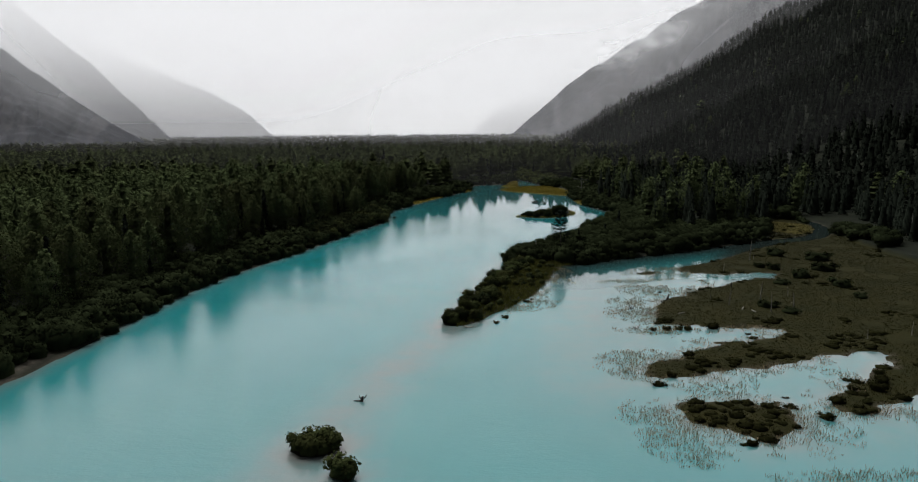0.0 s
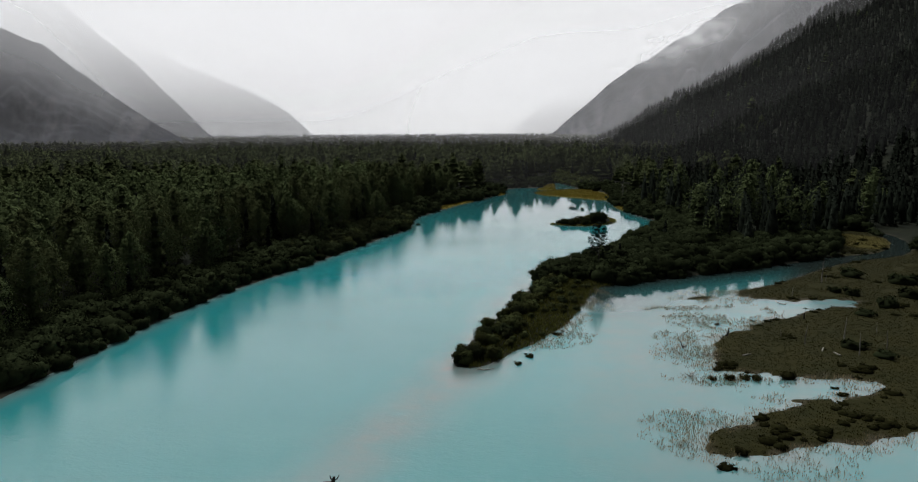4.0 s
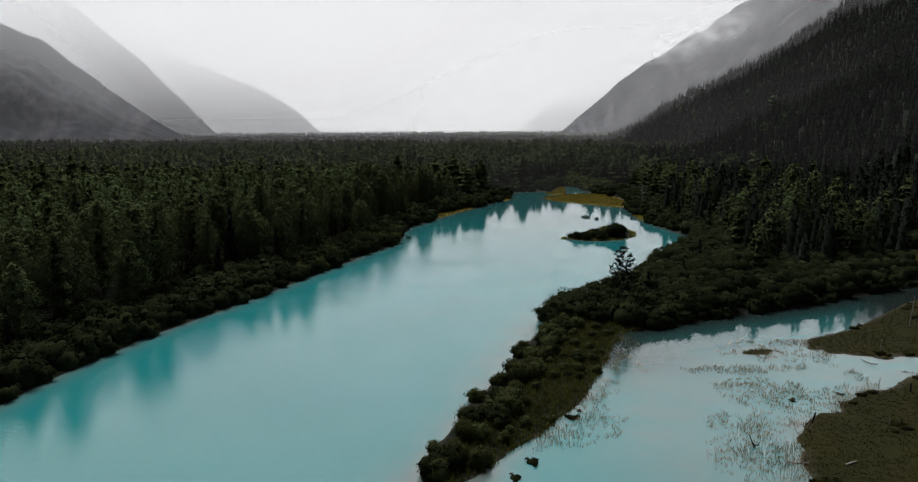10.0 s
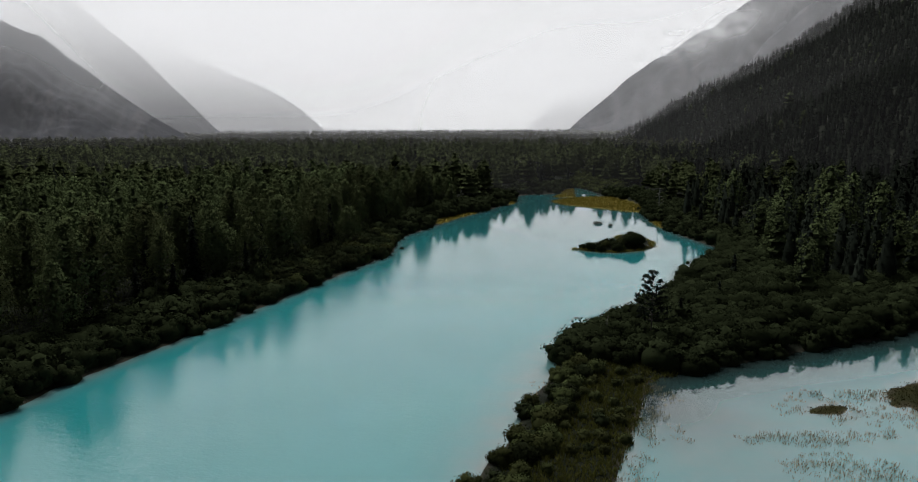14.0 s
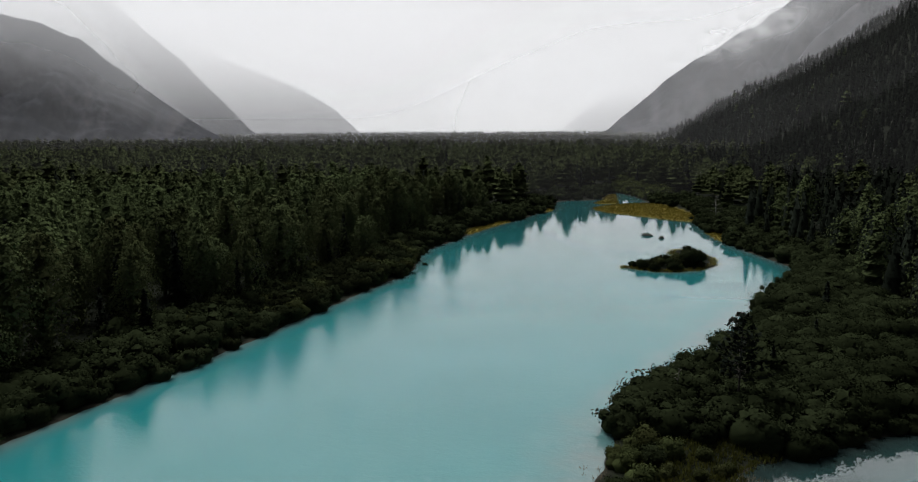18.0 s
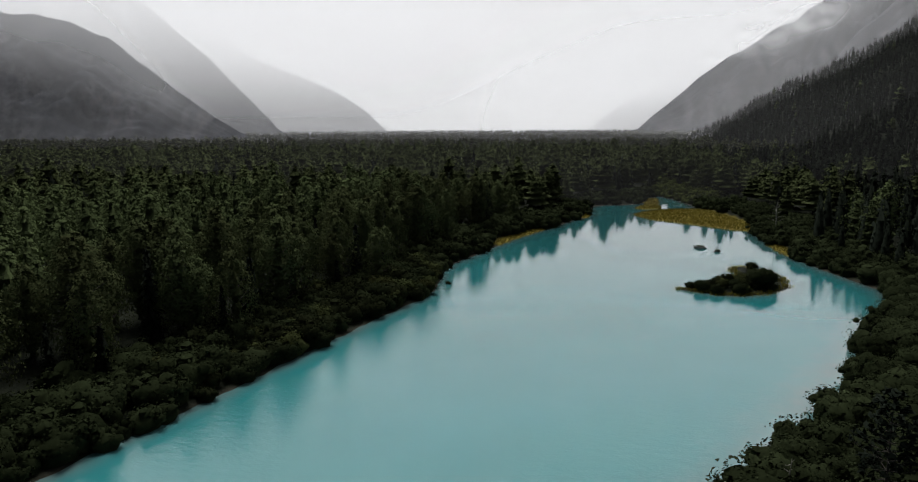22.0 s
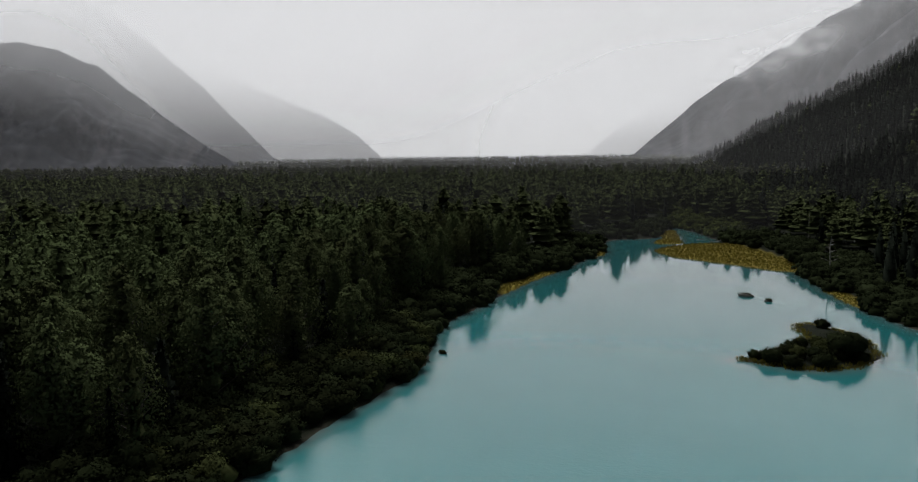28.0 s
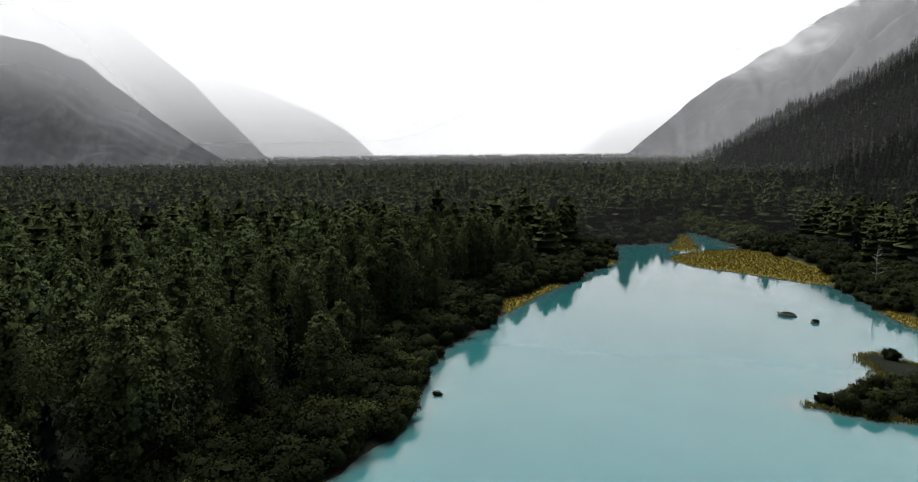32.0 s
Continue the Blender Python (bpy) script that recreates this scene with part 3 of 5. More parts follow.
# ---- far mountains ----
def ridge_mesh(name, crest, depth_front, depth_back, seed, rough=0.10, n=110, m=36):
    """A mountain side below a crest line of x, y, z: falls away to the front and to the back, cut by gullies."""
    c = np.array(crest, float)
    s = np.concatenate([[0], np.cumsum(np.hypot(np.diff(c[:, 0]), np.diff(c[:, 1])))])
    u = np.linspace(0, s[-1], n)
    cx, cy, cz = (np.interp(u, s, c[:, k]) for k in range(3))
    v = np.concatenate([np.linspace(-1, 0, m), np.linspace(0, 1, 12)[1:]])
    U, V = np.meshgrid(np.arange(n), v)
    fall = np.where(V < 0, 1 + V, 1 - V)
    amp = np.where(V < 0, depth_front, depth_back)
    h = cz[U]
    x = cx[U] + 0.25 * h * wobble(cx[U] + seed, V * 300, 160) * (1 - fall)
    y = cy[U] + V * np.maximum(60, amp * (0.25 + 0.75 * h / c[:, 2].max()))
    z = h * fall ** 0.9
    gully = wobble(cx[U] * 1.0 + seed * 31, V * 220 + seed, 42) + 0.6 * wobble(cx[U] + 7 * seed, V * 420, 19)
    z = z + rough * h * gully * (0.15 + 0.85 * np.sin(np.pi * np.clip(fall, 0, 1))) + rough * 0.25 * h * wobble(cx[U] + seed, cy[U], 60) - 4
    k = len(v)
    i = (np.arange(k - 1)[:, None] * n + np.arange(n - 1)[None]).ravel()
    return mesh_of(name, np.stack([x.ravel(), y.ravel(), z.ravel()], 1), np.stack([i, i + 1, i + n + 1, i + n], 1), [M_MTN], smooth=True)


for crest, front, back, seed, text in (
        (((-655, 1500, 0), (-700, 1500, 27), (-768, 1500, 68), (-847, 1500, 119), (-927, 1500, 178), (-994, 1500, 232), (-1091, 1500, 266), (-1184, 1500, 284), (-1400, 1520, 300), (-2600, 1600, 420)), 300, 250, 3, "dark wooded mountain spur under low cloud"),
        (((-945, 2300, 0), (-984, 2300, 34), (-1161, 2300, 212), (-1327, 2300, 352), (-1431, 2300, 450), (-1648, 2300, 540), (-2000, 2300, 556), (-3000, 2300, 700)), 420, 250, 5, "grey wooded mountain shoulder half in cloud"),
        (((-900, 3400, 0), (-918, 3400, 13), (-1050, 3400, 129), (-1199, 3400, 217), (-1536, 3400, 348), (-1785, 3400, 463), (-1942, 3400, 585), (-2102, 3400, 680), (-2668, 3400, 843), (-3400, 3350, 900)), 500, 300, 8, "pale mountain flank fading into cloud"),
        (((205, 3050, 0), (234, 3050, 16), (399, 3050, 163), (516, 3050, 260), (675, 3050, 356), (815, 3050, 441), (952, 3050, 538), (1155, 3050, 616), (1500, 3000, 800), (2600, 2900, 1200)), 500, 300, 12, "grey mountain flank with cloud at its brow"),
        (((470, 2150, 0), (560, 2150, 80), (649, 2150, 180), (714, 2150, 271), (796, 2150, 348), (886, 2150, 413), (1100, 2150, 535), (1700, 2150, 880), (2600, 2150, 1100)), 350, 250, 17, "dim wooded mountain spur behind the near slope"),
        (((50, 3900, 0), (82, 3900, 33), (244, 3900, 163), (440, 3900, 222), (563, 3900, 305), (720, 3900, 340), (1000, 3900, 300), (1600, 3900, 280)), 400, 200, 23, "faint distant mountain in thick mist"),
        # added mountain out of view; it blocks low sky from the south
        (((-2600, -1500, 500), (-1200, -1500, 620), (0, -1500, 560), (1200, -1500, 700), (2600, -1500, 600)), 400, 500, 29, "unseen wooded mountain added behind, cutting off low southern sky")):
    tagged(new("mountain", ridge_mesh("mountain", crest, front, back, seed)), text, "mountain", kind="structure")


def soft(v, a, b):
    """A smooth step from 0 at a to 1 at b."""
    t = np.clip((v - a) / (b - a), 0, 1)
    return t * t * (3 - 2 * t)


def mist_bank(text, y, x0, x1, height, bend, thick, ragged=0.4, pale=1.0, z0=-5, n=90, m=44):
    """A bank of mist across the valley; thick(x, z) says how much of the view it hides."""
    X, Z = np.meshgrid(np.linspace(x0, x1, n), z0 + (height - z0) * np.linspace(0, 1, m) ** 1.6)
    X, Z = X.ravel(), Z.ravel()
    U = X / max(abs(x0), abs(x1))
    Y = y - bend * U * U + 30 * np.sin(5 * U)
    i = (np.arange(m - 1)[:, None] * n + np.arange(n - 1)[None]).ravel()
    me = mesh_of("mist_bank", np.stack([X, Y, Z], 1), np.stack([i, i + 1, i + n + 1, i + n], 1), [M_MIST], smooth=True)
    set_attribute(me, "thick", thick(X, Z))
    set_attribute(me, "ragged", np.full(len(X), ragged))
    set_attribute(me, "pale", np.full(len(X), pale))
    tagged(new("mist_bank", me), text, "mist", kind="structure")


# upright see-through sheets whose pale colour paints the haze over far woods
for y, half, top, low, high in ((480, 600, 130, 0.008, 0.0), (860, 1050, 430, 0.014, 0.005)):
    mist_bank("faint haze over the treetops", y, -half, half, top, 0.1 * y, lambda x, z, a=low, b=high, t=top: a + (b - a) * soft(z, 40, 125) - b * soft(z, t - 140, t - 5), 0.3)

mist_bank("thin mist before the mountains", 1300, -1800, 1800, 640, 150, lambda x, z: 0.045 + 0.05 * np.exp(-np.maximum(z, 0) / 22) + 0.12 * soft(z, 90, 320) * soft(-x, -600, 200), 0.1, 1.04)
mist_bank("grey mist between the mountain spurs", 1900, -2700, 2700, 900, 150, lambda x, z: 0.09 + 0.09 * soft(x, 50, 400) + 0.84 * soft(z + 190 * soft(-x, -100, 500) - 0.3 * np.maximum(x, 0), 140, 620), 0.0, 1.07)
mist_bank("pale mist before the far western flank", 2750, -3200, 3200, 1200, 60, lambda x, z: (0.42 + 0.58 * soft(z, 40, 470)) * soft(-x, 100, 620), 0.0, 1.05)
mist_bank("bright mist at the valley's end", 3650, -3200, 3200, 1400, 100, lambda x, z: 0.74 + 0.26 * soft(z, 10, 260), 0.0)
# a cloud cap lying before the western spur
CAP = 0.93 * np.array(((-2600, 420), (-1400, 300), (-1184, 284), (-1091, 266), (-994, 232), (-927, 178), (-847, 119), (-655, 0)), float)


def cap_thick(x, z):
    h = np.interp(x, CAP[:, 0], CAP[:, 1])
    share = z / np.maximum(h, 25)
    return 0.24 * soft(share, 0.25, 1.05) * soft(-share, -1.7, -1.1) * soft(h, 25, 130)


mist_bank("low cloud along a mountain crest", 1405, CAP[0, 0], CAP[-1, 0] + 40, 1.7 * CAP[0, 1], 0, cap_thick, 0.2, 1.06)
for cx, cz, rx, rz, y, dense in ((655, 345, 150, 50, 2560, 0.4), (940, 540, 200, 70, 2500, 0.3)):
    mist_bank("torn cloud clinging to the mountain brow", y, cx - 2 * rx, cx + 2 * rx, cz + 2 * rz, 0,
              lambda x, z, c=(cx, cz, rx, rz, dense): c[4] * np.exp(-((x - c[0]) / c[2]) ** 2 - ((z - c[1] - 0.3 * (x - c[0])) / c[3]) ** 2) * soft(np.minimum(2 * c[2] - np.abs(x - c[0]), 3 * (2 * c[3] - np.abs(z - c[1]))), 0, 40), 1.0, 1.1, cz - 2 * rz, 40, 30)


# ---- plants: shapes ----
def core(rng, rings, sides, uneven=0.22):
    """A closed uneven body round the z axis from rings of (height, radius)."""
    v, f = [], []
    for z, r in rings:
        for k in range(sides):
            a = 2 * math.pi * (k + rng.uniform(-0.25, 0.25)) / sides + z
            q = r * (1 + rng.uniform(-uneven, uneven))
            v.append((q * math.cos(a), q * math.sin(a), z + rng.uniform(-0.3, 0.3) * uneven * r))
    for i in range(len(rings) - 1):
        for k in range(sides):
            a, c = i * sides + k, i * sides + (k + 1) % sides
            f.append((a, c, c + sides, a + sides))
    return np.array(v), np.array(f)


def crown_radius(h, wide):
    """The outline of a cottonwood crown: full below, rounding to a blunt spire."""
    return wide * min(1.0, ((1.01 - h) / 0.58) ** 0.8) * min(1.0, ((h + 0.03) / 0.22) ** 0.6)


def cottonwood(seed, height, lobes, per_lobe, size, trunk=True, sides=7, steps=7, low=0.13, fill=0.3):
    """A tall crown of leafy boughs round a tapered trunk: bark part and leaf part."""
    rng = np.random.default_rng(seed)
    H = height
    wide = H * rng.uniform(0.235, 0.285)
    wood, at, out = [], [], []
    wood.append(tube([(0, 0, H * t) for t in (0, 0.3, 0.6, 0.92)], [0.017 * H, 0.012 * H, 0.007 * H, 0.001 * H], 6 if trunk else 3))
    hs = np.linspace(max(0.08, low - 0.1), 0.95, steps)
    body = core(rng, [(h * H, fill * crown_radius(h, wide) * rng.uniform(0.8, 1.15) + 0.01) for h in hs], sides)
    for i in range(lobes):
        h = low + (0.97 - low) * ((i + rng.uniform(0, 0.9)) / lobes) ** 0.85
        r = crown_radius(h, wide)
        a = i * 2.4 + rng.uniform(-0.6, 0.6)
        reach = r * rng.uniform(0.45, 0.85)
        c = np.array([reach * math.cos(a), reach * math.sin(a), h * H + 0.2 * reach])
        if trunk and i % 2 == 0 and h < 0.8:
            base = (0, 0, h * H - 0.45 * reach)
            wood.append(tube([base, tuple((np.array(base) + c) / 2), tuple(c)], [0.006 * H, 0.004 * H, 0.001 * H], 4))
        rad = r * rng.uniform(0.26, 0.44) + 0.014 * H
        d = rng.normal(0, 1, (per_lobe, 3)) + np.array((0.7 * math.cos(a), 0.7 * math.sin(a), 0.5))
        d /= np.linalg.norm(d, axis=1, keepdims=True)
        at.append(c + d * rad * rng.uniform(0.55, 1.12, (per_lobe, 1)) * (1.2, 1.2, 0.85))
        out.append(0.55 * d + np.array((0.8 * math.cos(a), 0.8 * math.sin(a), 0.25 + 1.1 * h * h)))
    n = max(3, lobes // 3)
    top = rng.uniform(0, 1, (n, 1))
    at.append(np.concatenate([rng.normal(0, 0.014 * H, (n, 2)) * (1.3 - top), H * (0.9 + 0.1 * top)], 1))
    out.append(np.tile((0, 0.2, 1.0), (n, 1)))
    return merge(wood), merge((body, sprigs(rng, np.concatenate(at), np.concatenate(out), size, 1.4, 0.36)))


def spruce(seed, height, whorls, size, trunk=True, sides=6):
    rng = np.random.default_rng(seed)
    H = height
    wood, at, out = [tube([(0, 0, 0), (0, 0, H * 0.5), (0, 0, H)], [0.014 * H, 0.009 * H, 0.001 * H], 6 if trunk else 3)], [], []
    body = core(rng, [(h * H, H * (0.11 if trunk else 0.13) * (1.0 - h) + 0.01) for h in np.linspace(0.06, 0.985, 5 if trunk else 4)], sides)
    for i in range(whorls):
        h = 0.07 + 0.92 * i / whorls
        r = H * 0.19 * (1.02 - h) ** 0.85 * rng.uniform(0.75, 1.1)
        k = max(3, int(7 * (1.1 - h)))
        for j in range(k):
            a = 2 * math.pi * (j + rng.uniform(-0.3, 0.3)) / k + i
            q = r * rng.uniform(0.65, 1.1)
            for t in ((0.4, 0.6, 0.8, 1.0) if size < 0.8 else (0.55, 0.95) if size < 1.4 else (0.85,)):
                at.append((q * t * math.cos(a), q * t * math.sin(a), h * H - 0.35 * q * t * t + 0.08 * q))
                out.append((math.cos(a), math.sin(a), 0.55))
    at.append((0, 0, H * 0.985))
    out.append((0.3, 0.3, 1.0))
    at = np.array(at) + rng.normal(0, 0.06, (len(at), 3))
    return merge(wood), merge((body, sprigs(rng, at, np.array(out), size, 1.7, 0.45)))


def shrub(seed, height, wide, lobes, per_lobe, size):
    """A bush that is leafy down to the ground: several rounded heads on a dense body."""
    rng = np.random.default_rng(seed)
    at, out, wood, bodies = [], [], [], []
    bodies.append(core(rng, [(0.0, 0.6 * wide), (0.25 * height, 0.66 * wide), (0.45 * height, 0.48 * wide), (0.6 * height, 0.05)], 9, 0.2))
    for i in range(lobes):
        a, r = rng.uniform(0, 6.28), wide * math.sqrt(rng.uniform(0.02, 1)) * 0.7
        h = height * rng.uniform(0.4, 0.72) * (1.05 - 0.5 * r / wide)
        c = np.array([r * math.cos(a), r * math.sin(a), h])
        wood.append(tube([(0.2 * c[0], 0.2 * c[1], -0.1), tuple(0.55 * c + (0, 0, 0.1 * height)), tuple(c)], [0.05, 0.035, 0.01], 3))
        d = rng.normal(0, 1, (per_lobe, 3)) + np.array((0.6 * math.cos(a) * r / wide, 0.6 * math.sin(a) * r / wide, 0.35))
        d /= np.linalg.norm(d, axis=1, keepdims=True)
        rad = height * rng.uniform(0.2, 0.34)
        hv, hf = core(rng, [(-0.4 * rad, 0.5 * rad), (0.2 * rad, 0.54 * rad), (0.52 * rad, 0.08 * rad)], 5, 0.16)
        bodies.append((hv + c, hf))
        at.append(c + d * rad * rng.uniform(0.62, 1.12, (per_lobe, 1)) * (1.15, 1.15, 0.9))
        out.append(d + (0, 0, 0.3))
    at = np.concatenate(at)
    at[:, 2] = np.maximum(at[:, 2], 0.05 * height)
    return merge(wood), merge(bodies + [sprigs(rng, at, np.concatenate(out), size, 1.6, 0.34)])


def both(wood, leaf):
    v, f = merge((wood, leaf))
    return v, f, np.concatenate([np.zeros(len(wood[1]), int), np.ones(len(leaf[1]), int)])


def leaf_only(pair):
    return pair[1][0], pair[1][1], np.ones(len(pair[1][1]), int)


def plant(name, text, category, group, pair, leaf_mat, wood_name="trunk", wood_mat=None):
    """A plant as a thing: an empty at its foot, its wood and its crown as parts."""
    root = tagged(new(name), text, category, group)
    part(wood_name, mesh_of(wood_name, *pair[0], [wood_mat or M_BARK]), root)
    crown = mesh_of("crown", *pair[1], [leaf_mat], smooth=True)
    crown.normals_split_custom_set_from_vertices(soft_normals(*pair[1], 0.2 if wood_name == "trunk" else 0.42).astype(np.float32))
    part("crown", crown, root)
    return root


RNG = np.random.default_rng(11)


def ground_at(x, y):
    return land_height(np.atleast_1d(np.asarray(x, float)), np.atleast_1d(np.asarray(y, float)))


def jitter_grid(x0, x1, y0, y1, step):
    a, b = np.meshgrid(np.arange(x0, x1, step), np.arange(y0, y1, step))
    a = a.ravel() + RNG.uniform(-0.48, 0.48, a.size) * step
    b = b.ravel() + RNG.uniform(-0.48, 0.48, b.size) * step
    return a, b


def east_side(x, y):
    """True on the land east of the lake."""
    mid = np.interp(y, (0, 100, 200, 300, 400, 460, 540, 700), (-40, -20, -5, 20, 30, 30, 46, 60))
    return x > mid


def wants_trees(x, y, s):
    e = east_side(x, y)
    west = ~e & (s > 14.5 + 3.5 * wobble(x, y, 11))
    open_east = (is_marsh(x, y) > 0) | (y < 60)
    point = (x > 74 + 6 * wobble(x, y, 13)) & (y > 246)
    far = (x > 62) & (y > 300)
    right = (x > 150 + 0.12 * (y - 190)) & (y > 60)
    east = e & (s > np.where(y > 400, 22, 12)) & ((point | right) & (s > 16) | far) & ~open_east
    north = (y > 560) & ((np.abs(x - 62 - 0.12 * (y - 540)) > 15) | (y > 665))
    return (west | east | north) & (s > 8)


def seen(x, y, margin=1.0):
    """Inside the wide wedge of the valley that the place needs."""
    left = -95 - margin * np.maximum(0, y - 70) * 0.98
    right = 60 + margin * np.maximum(0, y - 40) * 0.72
    return (x > left) & (x < right)


def axis_distance(x, y):
    return np.hypot(x, y - np.clip(y, 20, 205))


# ---- woods ----
tree_spots = []
xs, ys = jitter_grid(-330, 420, 20, 600, 7.7)
ds = axis_distance(xs, ys)
keep = seen(xs, ys) & (ds < 225)
xs, ys, ds = xs[keep], ys[keep], ds[keep]
ss = shore(xs, ys)
keep = wants_trees(xs, ys, ss)
xs, ys, ds, ss = xs[keep], ys[keep], ds[keep], ss[keep]
zs = ground_at(xs, ys)
west_front = ~east_side(xs, ys) & (ss < 44) & (ys > 90) & (ys < 430)
order = np.argsort(ss + 0.04 * np.abs(ys - 290) + np.where(west_front, 0, 500))
near = np.zeros(len(xs), bool)
near[order[:210]] = True
near &= west_front

COTTON = [plant("cottonwood", "tall dark green cottonwood at the edge of the lakeside forest", "tree", "lakeside cottonwoods",
                cottonwood(100 + k, 19.0, 60 + 3 * k, 38, 0.32), M_COTTON) for k in range(4)]
SPRUCES = [plant("spruce", "pointed dark spruce among lakeside cottonwoods", "tree", "lakeside spruces", spruce(140 + k, 15.0, 30, 0.5), M_SPRUCE) for k in range(3)]
first = {}
for i in np.flatnonzero(near):
    is_spruce = RNG.uniform() < 0.16
    pool = SPRUCES if is_spruce else COTTON
    src = pool[int(RNG.integers(len(pool)))]
    tall = RNG.uniform(0.7, 1.22) * (0.8 if ss[i] < 15 else 1.0)
    m = pose(xs[i], ys[i], zs[i] - 0.1, RNG.normal(0, 1.2), RNG.normal(0, 1.2), RNG.uniform(0, 360)) @ Matrix.Diagonal((tall * RNG.uniform(0.9, 1.15),) * 2 + (tall, 1))
    if src in first:
        ob = src.copy()
        scene.collection.objects.link(ob)
        for child in src.children:
            c = child.copy()
            scene.collection.objects.link(c)
            c.parent = ob
        ob.matrix_basis = m
    else:
        first[src] = True
        src.matrix_basis = m

MID = [both(*cottonwood(200 + k, 19.0, 32, 13, 0.5, False, 7, 7, 0.24, 0.46)) for k in range(5)] + [both(*spruce(230 + k, 16.0, 13, 0.85, False)) for k in range(2)]
FAR = [leaf_only(cottonwood(300 + k, 19.0, 18, 5, 0.62, False, 7, 6, 0.4, 0.78)) for k in range(5)] + [leaf_only(spruce(330 + k, 17.0, 6, 1.3, False, 5)) for k in range(2)]
REMOTE = [leaf_only(cottonwood(400 + k, 19.0, 7, 2, 1.4, False, 5, 4, 0.5, 0.8)) for k in range(4)] + [leaf_only(spruce(430 + k, 17.0, 3, 1.5, False, 4)) for k in range(2)]


def wood_of(name, text, kinds, n_broad, x, y, z, share, tall=(0.68, 1.2), wide=1.0):
    n = len(x)
    conifer = RNG.uniform(0, 1, n) < share
    k = np.where(conifer, RNG.integers(n_broad, len(kinds), n), RNG.integers(0, n_broad, n))
    h = RNG.uniform(*tall, n) * np.where(RNG.uniform(0, 1, n) < 0.07, 1.18, 1.0)
    rows = np.stack([k, x, y, z - 0.2, h, wide * h * RNG.uniform(0.9, 1.25, n), RNG.uniform(0, 6.28, n)], 1)
    # conifers keep the darker needles
    for flag, part_name, leaf in ((False, "broadleaf", M_COTTON), (True, "conifer", M_SPRUCE)):
        r = rows[conifer == flag]
        if len(r):
            ob = new(name, scatter_mesh(name, kinds, r, [M_BARK, leaf], 0.2))
            tagged(ob, text if not flag else text.replace("cottonwood", "spruce"), "forest", kind="stuff")


far_side = east_side(xs, ys)
rest = ~near
for side, text in ((False, "dense dark green cottonwood forest behind the lake bank"), (True, "dense shaded cottonwood forest on the far shore")):
    pick = rest & (far_side == side)
    # extra dark spruce in the east, imitating that side's shade by needle colour
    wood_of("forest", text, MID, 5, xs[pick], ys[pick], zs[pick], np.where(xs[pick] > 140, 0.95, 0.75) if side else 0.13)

xs, ys = jitter_grid(-900, 760, 60, 960, 8.8)
ds = axis_distance(xs, ys)
keep = seen(xs, ys) & (ds >= 225) & (ds < 680)
xs, ys = xs[keep], ys[keep]
keep = wants_trees(xs, ys, shore(xs, ys)) & (RNG.uniform(0, 1, len(xs)) < 0.97) & (np.hypot((xs + 8) / 26, (ys - 700) / 12) > 1)
xs, ys = xs[keep], ys[keep]
# spruce share climbs eastwards, so darker needles stand in for shade
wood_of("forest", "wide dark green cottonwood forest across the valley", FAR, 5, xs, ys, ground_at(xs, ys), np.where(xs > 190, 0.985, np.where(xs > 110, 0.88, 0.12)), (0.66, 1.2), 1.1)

xs, ys = jitter_grid(-2100, 1500, 300, 3200, 10.6)
ds = axis_distance(xs, ys)
keep = seen(xs, ys, 0.97) & (ds >= 680) & (hillside(xs, ys) < 14)
xs, ys = xs[keep], ys[keep]
keep = RNG.uniform(0, 1, len(xs)) < np.interp(np.hypot(xs, ys), (700, 1500, 2200, 3200), (1.0, 0.6, 0.25, 0.1))
xs, ys = xs[keep], ys[keep]
wood_of("forest", "distant cottonwood forest under thin mist", REMOTE, 4, xs, ys, hillside(xs, ys) + 1.3, np.where(hillside(xs, ys) > 8, 0.95, 0.18), (0.5, 1.0), 1.35)

# the wooded slope
xs, ys = jitter_grid(180, 1000, 120, 1640, 7.6)
hs = hillside(xs, ys)
ds = axis_distance(xs, ys)
keep = seen(xs, ys, 0.97) & (hs >= 14) & (hs < 400) & (ds >= 680)
xs, ys = xs[keep], ys[keep]
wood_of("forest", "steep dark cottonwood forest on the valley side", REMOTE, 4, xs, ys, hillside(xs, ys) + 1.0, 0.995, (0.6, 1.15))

# ---- shrubs along the banks and on the points ----
xs, ys = jitter_grid(-110, 150, 60, 660, 3.0)
ss = shore(xs, ys)
keep = (ss > 0.15) & seen(xs, ys)
xs, ys, ss = xs[keep], ys[keep], ss[keep]
east = east_side(xs, ys)
spit = east & (xs < 34) & (ys < 203)
spit_edge = distance_to(((-5, 138), (1, 163), (9, 190), (13, 199), (15, 214)), xs, ys, False)
on_isle = inside(ISLES[0], xs, ys)
main = on_isle & (ys < 325) & (ss > 1.0) & (xs > 32) & (xs < 49.5) | on_isle & (np.hypot(xs - 48, ys - 341) < 3.0)
bank = ~east & (ss < 21) & ~on_isle
point = east & ~spit & (is_marsh(xs, ys) == 0) & (ys > 196) & ((ss < 26) | ((xs < 80) & (ys < 300))) & (xs < 150)
corridor = (ys > 470) & (np.abs(xs - 62 - 0.12 * (ys - 540)) < 17 + 4 * wobble(xs, ys, 9)) & (ss > 0.2)
